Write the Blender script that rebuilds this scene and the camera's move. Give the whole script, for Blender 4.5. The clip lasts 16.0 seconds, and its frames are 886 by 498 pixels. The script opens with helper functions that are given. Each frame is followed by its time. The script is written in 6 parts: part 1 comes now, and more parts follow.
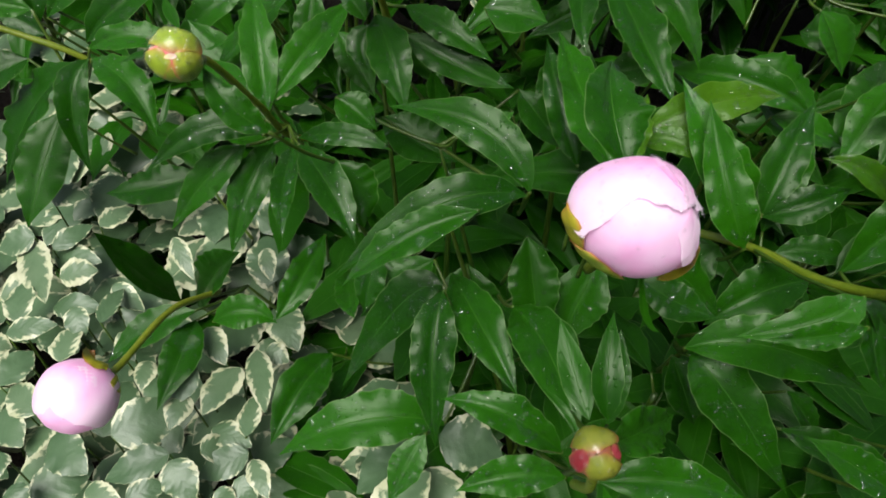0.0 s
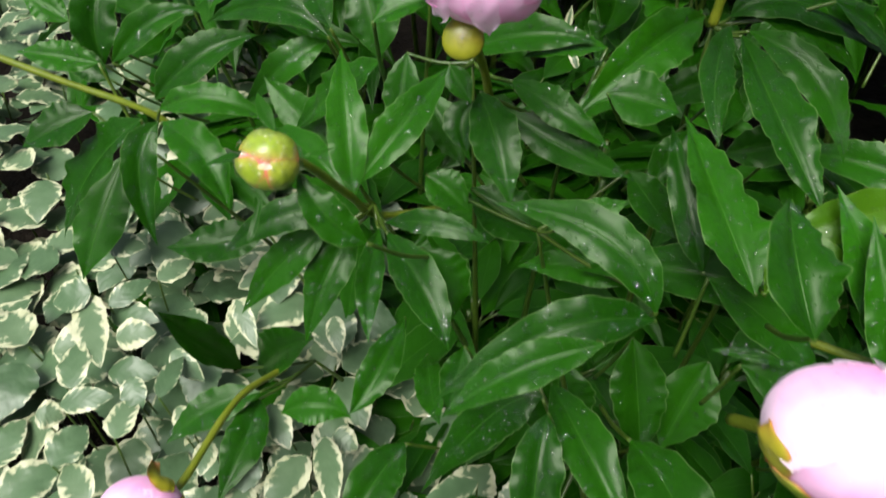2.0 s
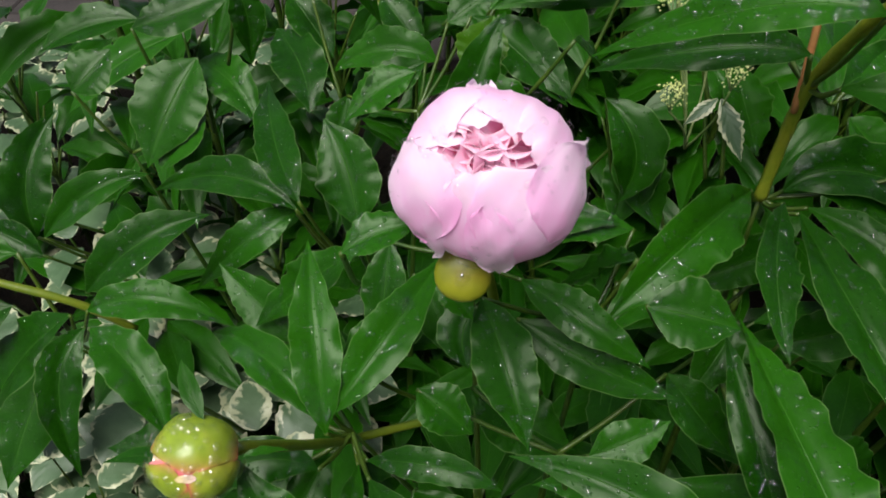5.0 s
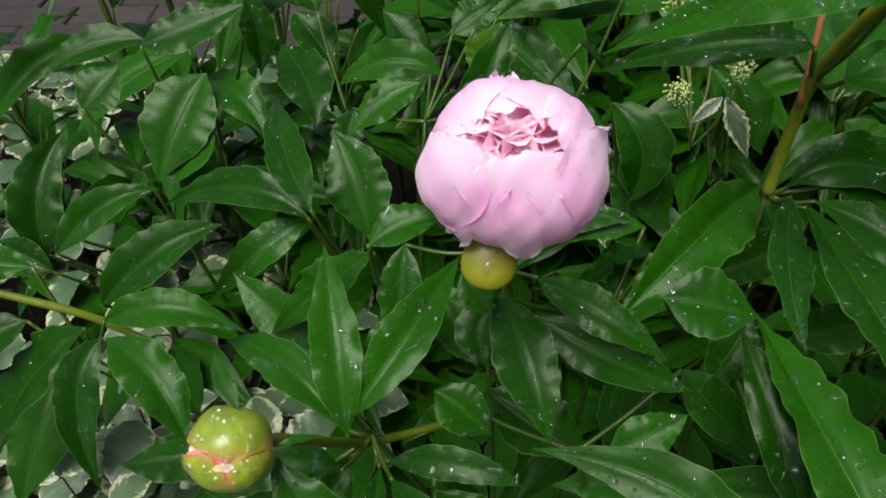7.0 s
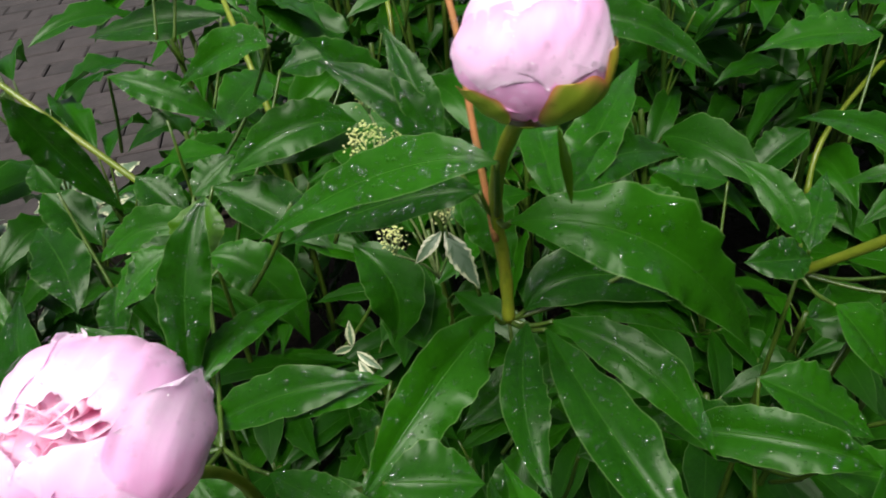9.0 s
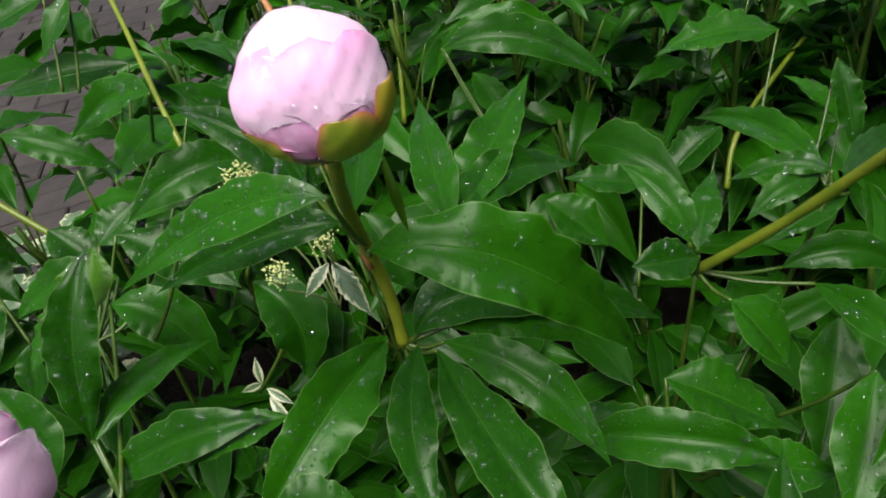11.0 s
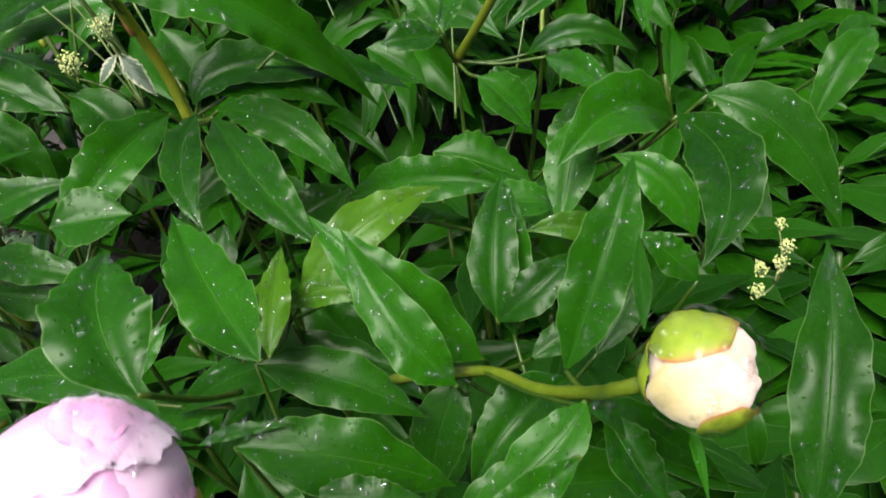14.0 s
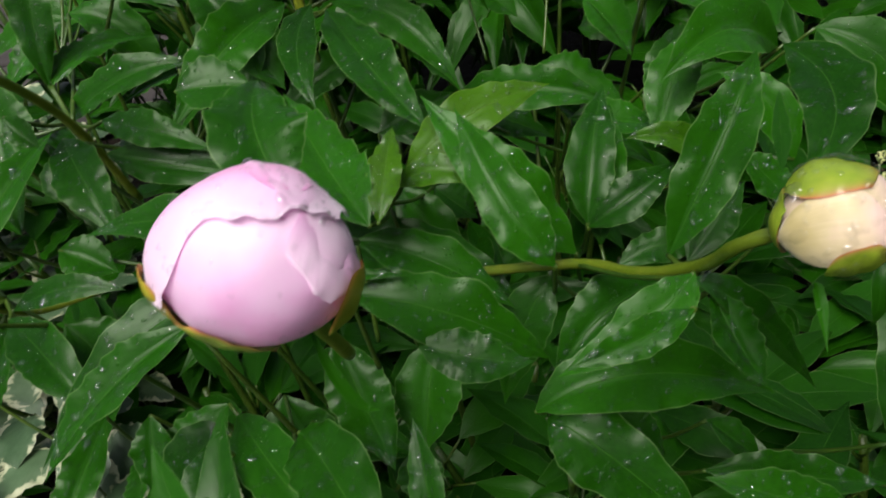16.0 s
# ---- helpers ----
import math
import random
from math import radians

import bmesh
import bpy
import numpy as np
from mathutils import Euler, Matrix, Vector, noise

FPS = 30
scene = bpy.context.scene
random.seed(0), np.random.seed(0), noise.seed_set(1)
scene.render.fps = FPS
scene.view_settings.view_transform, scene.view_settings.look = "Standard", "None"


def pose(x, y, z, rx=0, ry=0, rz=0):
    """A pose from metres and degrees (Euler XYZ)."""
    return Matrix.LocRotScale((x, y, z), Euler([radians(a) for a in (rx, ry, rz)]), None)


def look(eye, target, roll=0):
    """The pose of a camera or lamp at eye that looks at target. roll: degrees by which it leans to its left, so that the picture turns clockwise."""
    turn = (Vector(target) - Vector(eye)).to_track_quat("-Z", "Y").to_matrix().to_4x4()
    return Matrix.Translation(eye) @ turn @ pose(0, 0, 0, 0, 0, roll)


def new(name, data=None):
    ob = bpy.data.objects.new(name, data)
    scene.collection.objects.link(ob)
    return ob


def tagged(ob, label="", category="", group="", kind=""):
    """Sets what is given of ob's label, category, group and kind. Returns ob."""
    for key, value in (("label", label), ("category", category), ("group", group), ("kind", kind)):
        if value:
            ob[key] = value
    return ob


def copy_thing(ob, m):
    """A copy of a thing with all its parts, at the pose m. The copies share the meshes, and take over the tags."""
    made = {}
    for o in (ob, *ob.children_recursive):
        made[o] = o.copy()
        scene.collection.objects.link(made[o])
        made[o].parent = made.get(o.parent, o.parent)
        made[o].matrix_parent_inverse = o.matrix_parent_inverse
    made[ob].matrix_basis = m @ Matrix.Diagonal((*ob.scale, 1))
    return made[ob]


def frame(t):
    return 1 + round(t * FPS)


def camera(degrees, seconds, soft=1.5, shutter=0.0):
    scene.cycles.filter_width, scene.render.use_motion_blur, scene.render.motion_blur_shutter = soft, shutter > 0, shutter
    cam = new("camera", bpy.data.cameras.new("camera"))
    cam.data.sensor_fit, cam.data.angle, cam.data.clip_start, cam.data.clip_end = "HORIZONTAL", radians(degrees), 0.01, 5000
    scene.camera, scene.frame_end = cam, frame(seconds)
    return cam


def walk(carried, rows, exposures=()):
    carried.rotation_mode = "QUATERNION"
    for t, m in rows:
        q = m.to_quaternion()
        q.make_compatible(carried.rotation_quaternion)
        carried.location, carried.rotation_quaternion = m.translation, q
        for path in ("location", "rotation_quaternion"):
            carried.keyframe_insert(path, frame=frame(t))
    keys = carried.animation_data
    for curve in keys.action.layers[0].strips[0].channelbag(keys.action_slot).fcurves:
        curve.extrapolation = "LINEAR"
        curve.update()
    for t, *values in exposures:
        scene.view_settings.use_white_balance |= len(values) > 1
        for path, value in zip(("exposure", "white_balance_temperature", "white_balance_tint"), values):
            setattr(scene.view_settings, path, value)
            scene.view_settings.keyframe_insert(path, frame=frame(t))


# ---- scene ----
cam = camera(61.8, 16.0, 1.75, 0.5)
METRES, EYE, TILT, LEAN, TURN = 0.75, 0.80, -50.0, 0.0, 0.0
ROWS = [
    (0.0, 0.0, 0.0, 0.0, 0.0, 0.0, -0.0),
    (0.5, -0.0021, 0.0043, -0.002, 0.51, -0.51, -0.46),
    (1.0, -0.0251, 0.011, 0.011, 1.38, -0.69, -2.08),
    (1.5, -0.0475, 0.0246, 0.0497, 2.18, -0.85, -2.6),
    (2.0, -0.0635, 0.0749, 0.0978, 2.46, -0.74, -2.25),
    (2.5, -0.0546, 0.1003, 0.1429, 3.01, 1.27, -1.6),
    (3.0, -0.0501, 0.1318, 0.1721, 3.13, 3.5, -0.99),
    (3.5, -0.0475, 0.1645, 0.1927, 2.7, 5.18, -0.46),
    (4.0, -0.0538, 0.1945, 0.2017, 2.32, 4.89, -0.45),
    (6.5, -0.0936, 0.2112, 0.208, 1.31, 7.49, -0.02),
    (7.0, -0.0913, 0.2007, 0.1901, 1.4, 7.62, 0.82),
    (7.5, -0.0623, 0.1908, 0.1933, 1.59, 8.46, 3.46),
    (8.0, 0.0053, 0.2072, 0.2321, -0.39, 10.04, 9.31),
    (8.5, 0.0433, 0.224, 0.2524, -1.44, 11.32, 11.94),
    (11.0, 0.138, 0.2159, 0.2372, -1.75, 13.64, 18.55),
    (11.5, 0.1515, 0.2068, 0.1951, -1.93, 12.45, 19.91),
    (12.0, 0.1669, 0.1882, 0.1528, -2.46, 12.34, 20.99),
    (12.5, 0.1859, 0.1714, 0.1118, -3.08, 12.05, 21.96),
    (13.0, 0.2027, 0.156, 0.0686, -3.67, 11.61, 22.56),
    (13.5, 0.212, 0.1468, 0.0313, -3.96, 11.0, 23.23),
    (14.0, 0.217, 0.1416, 0.003, -3.78, 10.5, 23.85),
    (14.5, 0.2063, 0.1358, -0.0134, -2.66, 10.58, 22.28),
    (15.0, 0.1898, 0.1389, -0.0242, -2.31, 9.92, 20.96),
    (15.5, 0.1721, 0.1385, -0.0313, -1.95, 9.81, 19.56),
    (16.0, 0.1508, 0.1408, -0.045, -1.4, 9.7, 18.34),
]
walk(cam, [(t, pose(0, 0, EYE, TILT, LEAN, TURN) @ pose(METRES * x, METRES * y, METRES * z, 90 + pitch, roll, yaw)) for t, x, y, z, yaw, pitch, roll in ROWS],
     [(0.0, 1.55), (1.5, 1.55), (2.5, 2.1), (4.0, 1.5), (7.5, 1.3), (8.0, 1.4), (8.5, 1.7), (11.0, 1.72), (11.5, 2.05), (12.5, 2.1), (14.5, 2.2), (16.0, 1.45)])

# ---- light: a bright overcast day after rain ----
SUN_UP, SUN_ROUND = radians(65), radians(205)
world = bpy.data.worlds.new("overcast_sky")
world.use_nodes = True
wn = world.node_tree.nodes
sky = wn.new("ShaderNodeTexSky")
sky.sky_type, sky.sun_disc, sky.sun_elevation, sky.sun_rotation = "NISHITA", False, SUN_UP, SUN_ROUND
sky.air_density, sky.dust_density, sky.ozone_density = 1.0, 4.0, 1.0
veil = wn.new("ShaderNodeHueSaturation")
veil.inputs["Saturation"].default_value = 0.5
world.node_tree.links.new(sky.outputs[0], veil.inputs["Color"])
world.node_tree.links.new(veil.outputs[0], wn["Background"].inputs[0])
wn["Background"].inputs[1].default_value = 0.042
scene.world = world
sun = new("sun", bpy.data.lights.new("sun", "SUN"))
sun.data.energy, sun.data.angle, sun.data.color = 1.95, radians(36), (1.0, 0.97, 0.92)
sun.matrix_world = look((math.sin(SUN_ROUND) * math.cos(SUN_UP) * 5, math.cos(SUN_ROUND) * math.cos(SUN_UP) * 5, math.sin(SUN_UP) * 5), (0, 0, 0))


# ---- materials ----
def material(name, rough=0.5):
    m = bpy.data.materials.new(name)
    m.use_nodes = True
    p = m.node_tree.nodes["Principled BSDF"]
    p.inputs["Roughness"].default_value = rough
    return m, m.node_tree.nodes, m.node_tree.links, p


def value(n, kind, **inputs):
    node = n.new(kind)
    for key, v in inputs.items():
        node.inputs[key.replace("_", " ")].default_value = v
    return node


def maths(n, l, op, a, b=0.0, clamp=False):
    node = n.new("ShaderNodeMath")
    node.operation, node.use_clamp = op, clamp
    for k, v in enumerate((a, b)):
        if isinstance(v, (int, float)):
            node.inputs[k].default_value = v
        else:
            l.new(v, node.inputs[k])
    return node.outputs[0]


def ramp(n, l, source, stops):
    node = n.new("ShaderNodeValToRGB")
    l.new(source, node.inputs[0])
    while len(node.color_ramp.elements) < len(stops):
        node.color_ramp.elements.new(0.5)
    for e, (at, c) in zip(node.color_ramp.elements, stops):
        e.position, e.color = at, (*c, 1)
    return node.outputs[0]


def mix(n, l, fac, a, b, kind="MIX"):
    node = n.new("ShaderNodeMix")
    node.data_type, node.blend_type = "RGBA", kind
    for k, v in ((0, fac), (6, a), (7, b)):
        if isinstance(v, (int, float)):
            node.inputs[k].default_value = v
        elif isinstance(v, tuple):
            node.inputs[k].default_value = (*v, 1)
        else:
            l.new(v, node.inputs[k])
    return node.outputs[2]


def noise_of(n, l, scale, detail=3.0, where=None, rough=0.5):
    node = value(n, "ShaderNodeTexNoise", Scale=scale, Detail=detail, Roughness=rough)
    if where is not None:
        l.new(where, node.inputs["Vector"])
    return node.outputs["Fac"]


def bump(n, l, p, height, strength, distance=0.001):
    b = n.new("ShaderNodeBump")
    b.inputs["Strength"].default_value, b.inputs["Distance"].default_value = strength, distance
    l.new(height, b.inputs["Height"])
    l.new(b.outputs[0], p.inputs["Normal"])


def see_through(m, n, l, p, colour, amount):
    """Some light passes through the thin sheet."""
    t, s, out = n.new("ShaderNodeBsdfTranslucent"), n.new("ShaderNodeMixShader"), n["Material Output"]
    if isinstance(colour, tuple):
        t.inputs[0].default_value = (*colour, 1)
    else:
        l.new(colour, t.inputs[0])
    s.inputs[0].default_value = amount
    l.new(p.outputs[0], s.inputs[1]), l.new(t.outputs[0], s.inputs[2]), l.new(s.outputs[0], out.inputs[0])


def leaf_paint(name, deep, fresh, vein, rim, gloss=0.3):
    """Leaf: u runs across the blade, v from base to tip."""
    m, n, l, p = material(name, gloss)
    uv, xyz = n.new("ShaderNodeUVMap"), n.new("ShaderNodeSeparateXYZ")
    l.new(uv.outputs[0], xyz.inputs[0])
    off = maths(n, l, "ABSOLUTE", maths(n, l, "SUBTRACT", xyz.outputs[0], 0.5))
    across = maths(n, l, "MULTIPLY", off, 2.0)
    info, tex = n.new("ShaderNodeObjectInfo"), n.new("ShaderNodeTexCoord")
    patch = noise_of(n, l, 38.0, 3.0, tex.outputs["Object"])
    grain = noise_of(n, l, 420.0, 2.0, tex.outputs["Object"])
    tone = maths(n, l, "ADD", maths(n, l, "MULTIPLY", info.outputs["Random"], 0.55), maths(n, l, "MULTIPLY", patch, 0.5))
    colour = ramp(n, l, tone, [(0.1, deep), (0.95, fresh)])
    colour = mix(n, l, 0.15, colour, ramp(n, l, grain, [(0.3, deep), (0.75, fresh)]))
    # veins: a midrib and slanting side veins
    rib = maths(n, l, "SUBTRACT", 1.0, maths(n, l, "MULTIPLY", across, 38.0), True)
    slant = maths(n, l, "SUBTRACT", maths(n, l, "MULTIPLY", xyz.outputs[1], 8.0), maths(n, l, "MULTIPLY", across, 2.9))
    slant = maths(n, l, "ADD", slant, maths(n, l, "MULTIPLY", patch, 0.8))
    saw = maths(n, l, "ABSOLUTE", maths(n, l, "SUBTRACT", maths(n, l, "FRACT", slant), 0.5))
    side = maths(n, l, "SUBTRACT", 1.0, maths(n, l, "MULTIPLY", saw, 14.0), True)
    colour = mix(n, l, maths(n, l, "MULTIPLY", side, 0.07), colour, vein)
    colour = mix(n, l, maths(n, l, "MULTIPLY", rib, 0.55), colour, vein)
    edge = maths(n, l, "MULTIPLY", maths(n, l, "SUBTRACT", across, 0.955), 24.0, True)
    colour = mix(n, l, maths(n, l, "MULTIPLY", edge, 0.42), colour, rim)
    l.new(colour, p.inputs["Base Color"])
    wet = noise_of(n, l, 60.0, 2.0, tex.outputs["Object"])
    l.new(maths(n, l, "ADD", maths(n, l, "MULTIPLY", wet, 0.12), gloss - 0.04), p.inputs["Roughness"])
    p.inputs["Specular IOR Level"].default_value = 0.17
    p.inputs["Specular Tint"].default_value = (0.9, 1.0, 0.82, 1)
    rise = maths(n, l, "ADD", maths(n, l, "MULTIPLY", saw, 0.1), maths(n, l, "MULTIPLY", rib, -0.6))
    rise = maths(n, l, "ADD", rise, maths(n, l, "MULTIPLY", noise_of(n, l, 120.0, 2.0, tex.outputs["Object"]), 0.16))
    # fine spray: tiny beads on part of the blade
    cells = value(n, "ShaderNodeTexVoronoi", Scale=430.0)
    l.new(tex.outputs["Object"], cells.inputs["Vector"])
    pick = n.new("ShaderNodeSeparateColor")
    l.new(cells.outputs["Color"], pick.inputs[0])
    size = maths(n, l, "MULTIPLY", maths(n, l, "SUBTRACT", pick.outputs[0], 0.45), 0.75, True)
    bead = maths(n, l, "MULTIPLY", maths(n, l, "SUBTRACT", size, cells.outputs["Distance"]), 6.0, True)
    rise = maths(n, l, "ADD", rise, maths(n, l, "MULTIPLY", bead, 1.1))
    bump(n, l, p, rise, 0.4, 0.001)
    see_through(m, n, l, p, mix(n, l, 0.6, colour, fresh), 0.18)
    return m


LEAF = leaf_paint("peony_leaf", (0.0024, 0.0218, 0.000791), (0.0165, 0.0992, 0.0019), (0.0451, 0.14, 0.0158), (0.15, 0.261, 0.0791))
FRESH = leaf_paint("bright_peony_leaf", (0.00826, 0.0539, 0.00127), (0.0181, 0.108, 0.00237), (0.0451, 0.14, 0.0158), (0.15, 0.261, 0.0791))
YOUNG = leaf_paint("young_peony_leaf", (0.0158, 0.0673, 0.00158), (0.0435, 0.119, 0.00396), (0.0948, 0.174, 0.0237), (0.158, 0.237, 0.0475))


def variegated_paint(name, start):
    m, n, l, p = material(name, 0.42)
    uv, xyz, tex, info = n.new("ShaderNodeUVMap"), n.new("ShaderNodeSeparateXYZ"), n.new("ShaderNodeTexCoord"), n.new("ShaderNodeObjectInfo")
    l.new(uv.outputs[0], xyz.inputs[0])
    across = maths(n, l, "MULTIPLY", maths(n, l, "ABSOLUTE", maths(n, l, "SUBTRACT", xyz.outputs[0], 0.5)), 2.0)
    ends = maths(n, l, "MULTIPLY", maths(n, l, "SUBTRACT", xyz.outputs[1], 0.80), 3.6, True)
    rag = maths(n, l, "MULTIPLY", maths(n, l, "SUBTRACT", noise_of(n, l, 70.0, 4.0, tex.outputs["Object"], 0.7), 0.5), 1.6)
    saw = maths(n, l, "ABSOLUTE", maths(n, l, "SUBTRACT", maths(n, l, "FRACT", maths(n, l, "SUBTRACT", maths(n, l, "MULTIPLY", xyz.outputs[1], 6.0), maths(n, l, "ADD", maths(n, l, "MULTIPLY", across, 1.8), maths(n, l, "MULTIPLY", rag, 0.5)))), 0.5))
    reach = maths(n, l, "ADD", maths(n, l, "MAXIMUM", across, ends), maths(n, l, "ADD", rag, maths(n, l, "MULTIPLY", maths(n, l, "SUBTRACT", saw, 0.25), 0.5)))
    reach = maths(n, l, "ADD", reach, maths(n, l, "MULTIPLY", maths(n, l, "SUBTRACT", info.outputs["Random"], 0.5), 0.4))
    margin = maths(n, l, "MULTIPLY", maths(n, l, "SUBTRACT", reach, start), 5.0, True)
    patch = noise_of(n, l, 55.0, 3.0, tex.outputs["Object"])
    green = ramp(n, l, maths(n, l, "ADD", maths(n, l, "MULTIPLY", patch, 0.6), maths(n, l, "MULTIPLY", info.outputs["Random"], 0.4)),
                 [(0.2, (0.04, 0.084, 0.035)), (0.5, (0.066, 0.122, 0.055)), (0.85, (0.11, 0.168, 0.088))])
    green = mix(n, l, maths(n, l, "MULTIPLY", maths(n, l, "SUBTRACT", 1.0, maths(n, l, "MULTIPLY", saw, 9.0), True), 0.05), green, (0.04, 0.08, 0.035))
    cream = ramp(n, l, patch, [(0.3, (0.33, 0.36, 0.2)), (0.7, (0.47, 0.48, 0.33))])
    colour = mix(n, l, margin, green, cream)
    l.new(colour, p.inputs["Base Color"])
    rise = maths(n, l, "ADD", maths(n, l, "MULTIPLY", saw, 0.5), noise_of(n, l, 160.0, 3.0, tex.outputs["Object"]))
    bump(n, l, p, rise, 0.4, 0.0011)
    see_through(m, n, l, p, colour, 0.15)
    return m


VARIEGATED = variegated_paint("variegated_leaf", 0.76)
PALE = variegated_paint("cream_leaflet", 0.42)


def petal_paint(name, base, body, lip, through_amount=0.22):
    """Petal: v runs from the claw to the lip."""
    m, n, l, p = material(name, 0.48)
    uv, xyz, tex = n.new("ShaderNodeUVMap"), n.new("ShaderNodeSeparateXYZ"), n.new("ShaderNodeTexCoord")
    l.new(uv.outputs[0], xyz.inputs[0])
    streak = value(n, "ShaderNodeTexNoise", Scale=1.0, Detail=3.0)
    stretch = n.new("ShaderNodeMapping")
    stretch.inputs["Scale"].default_value = (14.0, 1.6, 1.0)
    l.new(uv.outputs[0], stretch.inputs[0]), l.new(stretch.outputs[0], streak.inputs["Vector"])
    tone = maths(n, l, "ADD", xyz.outputs[1], maths(n, l, "MULTIPLY", maths(n, l, "SUBTRACT", streak.outputs["Fac"], 0.5), 0.25))
    tone = maths(n, l, "ADD", tone, maths(n, l, "MULTIPLY", maths(n, l, "SUBTRACT", noise_of(n, l, 70.0, 2.0, tex.outputs["Object"]), 0.5), 0.9))
    colour = ramp(n, l, tone, [(0.0, base), (0.45, body), (0.92, lip)])
    l.new(colour, p.inputs["Base Color"])
    p.inputs["Sheen Weight"].default_value = 0.3
    crumple = maths(n, l, "ADD", streak.outputs["Fac"], maths(n, l, "MULTIPLY", noise_of(n, l, 130.0, 3.0, tex.outputs["Object"]), 1.6))
    bump(n, l, p, crumple, 0.2, 0.001)
    see_through(m, n, l, p, colour, through_amount)
    return m


PETAL = petal_paint("pale_pink_petal", (0.90, 0.43, 0.75), (0.93, 0.61, 0.86), (0.94, 0.75, 0.9), 0.38)
INNER = petal_paint("deep_pink_inner_petal", (0.95, 0.24, 0.44), (0.97, 0.52, 0.70), (0.98, 0.74, 0.86), 0.4)
CREAM = petal_paint("cream_pink_petal", (0.52, 0.42, 0.17), (0.66, 0.54, 0.32), (0.80, 0.58, 0.5), 0.1)


ROSE = petal_paint("rose_seam_petal", (0.5, 0.06, 0.08), (0.6, 0.12, 0.14), (0.7, 0.3, 0.26), 0.05)


def sepal_paint(name, body, blush, amount):
    m, n, l, p = material(name, 0.38)
    uv, xyz, tex = n.new("ShaderNodeUVMap"), n.new("ShaderNodeSeparateXYZ"), n.new("ShaderNodeTexCoord")
    l.new(uv.outputs[0], xyz.inputs[0])
    patch = noise_of(n, l, 90.0, 3.0, tex.outputs["Object"])
    across = maths(n, l, "MULTIPLY", maths(n, l, "ABSOLUTE", maths(n, l, "SUBTRACT", xyz.outputs[0], 0.5)), 2.0)
    rim = maths(n, l, "MAXIMUM", maths(n, l, "POWER", across, 7.0), maths(n, l, "POWER", xyz.outputs[1], 9.0))
    red = maths(n, l, "MULTIPLY", maths(n, l, "ADD", rim, maths(n, l, "MULTIPLY", maths(n, l, "SUBTRACT", patch, 0.5), 0.5)), amount, True)
    dim = tuple(c * 0.62 for c in body)
    colour = mix(n, l, red, ramp(n, l, patch, [(0.25, dim), (0.7, body)]), blush)
    l.new(colour, p.inputs["Base Color"])
    p.inputs["Coat Weight"].default_value = 0.1
    bump(n, l, p, patch, 0.3, 0.001)
    return m


SEPAL = sepal_paint("green_sepal", (0.24, 0.34, 0.022), (0.5, 0.1, 0.08), 0.85)
CALYX = sepal_paint("olive_calyx", (0.22, 0.24, 0.012), (0.3, 0.18, 0.02), 0.3)
AMBER = sepal_paint("amber_sepal", (0.36, 0.34, 0.02), (0.45, 0.13, 0.05), 0.8)
DULL = sepal_paint("dull_green_sepal", (0.16, 0.19, 0.018), (0.25, 0.03, 0.03), 0.9)
RED = sepal_paint("crimson_sepal", (0.22, 0.022, 0.03), (0.2, 0.16, 0.03), 0.5)


def plain(name, a, b, scale, rough, lift=0.4, depth=0.001):
    m, n, l, p = material(name, rough)
    tex, info = n.new("ShaderNodeTexCoord"), n.new("ShaderNodeObjectInfo")
    patch = noise_of(n, l, scale, 5.0, tex.outputs["Object"], 0.6)
    tone = maths(n, l, "ADD", patch, maths(n, l, "MULTIPLY", maths(n, l, "SUBTRACT", info.outputs["Random"], 0.5), 0.3))
    l.new(ramp(n, l, tone, [(0.3, a), (0.72, b)]), p.inputs["Base Color"])
    bump(n, l, p, noise_of(n, l, scale * 3.1, 5.0, tex.outputs["Object"], 0.65), lift, depth)
    return m


STEM = plain("green_stalk", (0.018, 0.05, 0.004), (0.05, 0.09, 0.008), 70.0, 0.36)
# lighter copy of olive_stem: sunlight on the tall stem is put into its colour
OLIVE = plain("sunlit_olive_stem", (0.14, 0.19, 0.01), (0.27, 0.28, 0.022), 70.0, 0.36)
THICK = plain("olive_stem", (0.085, 0.13, 0.006), (0.16, 0.19, 0.015), 70.0, 0.36)
RUSTY = plain("rusty_stalk", (0.22, 0.15, 0.04), (0.42, 0.17, 0.07), 50.0, 0.4)
SOIL = plain("damp_soil", (0.006, 0.005, 0.004), (0.022, 0.017, 0.012), 24.0, 0.85, 0.9, 0.02)
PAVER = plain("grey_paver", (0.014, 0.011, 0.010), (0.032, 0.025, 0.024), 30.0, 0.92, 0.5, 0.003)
SOIL.node_tree.nodes["Principled BSDF"].inputs["Specular IOR Level"].default_value = 0.08
# plain grey for the unseen wall that is added to block skylight
SHADE_WALL = plain("shade_wall_grey", (0.13, 0.125, 0.12), (0.2, 0.19, 0.18), 14.0, 0.85, 0.5, 0.003)
UMBEL = plain("cream_umbel", (0.5, 0.58, 0.15), (0.72, 0.74, 0.34), 400.0, 0.6)
TWIG = plain("pale_stalk", (0.16, 0.24, 0.07), (0.32, 0.38, 0.16), 90.0, 0.5)


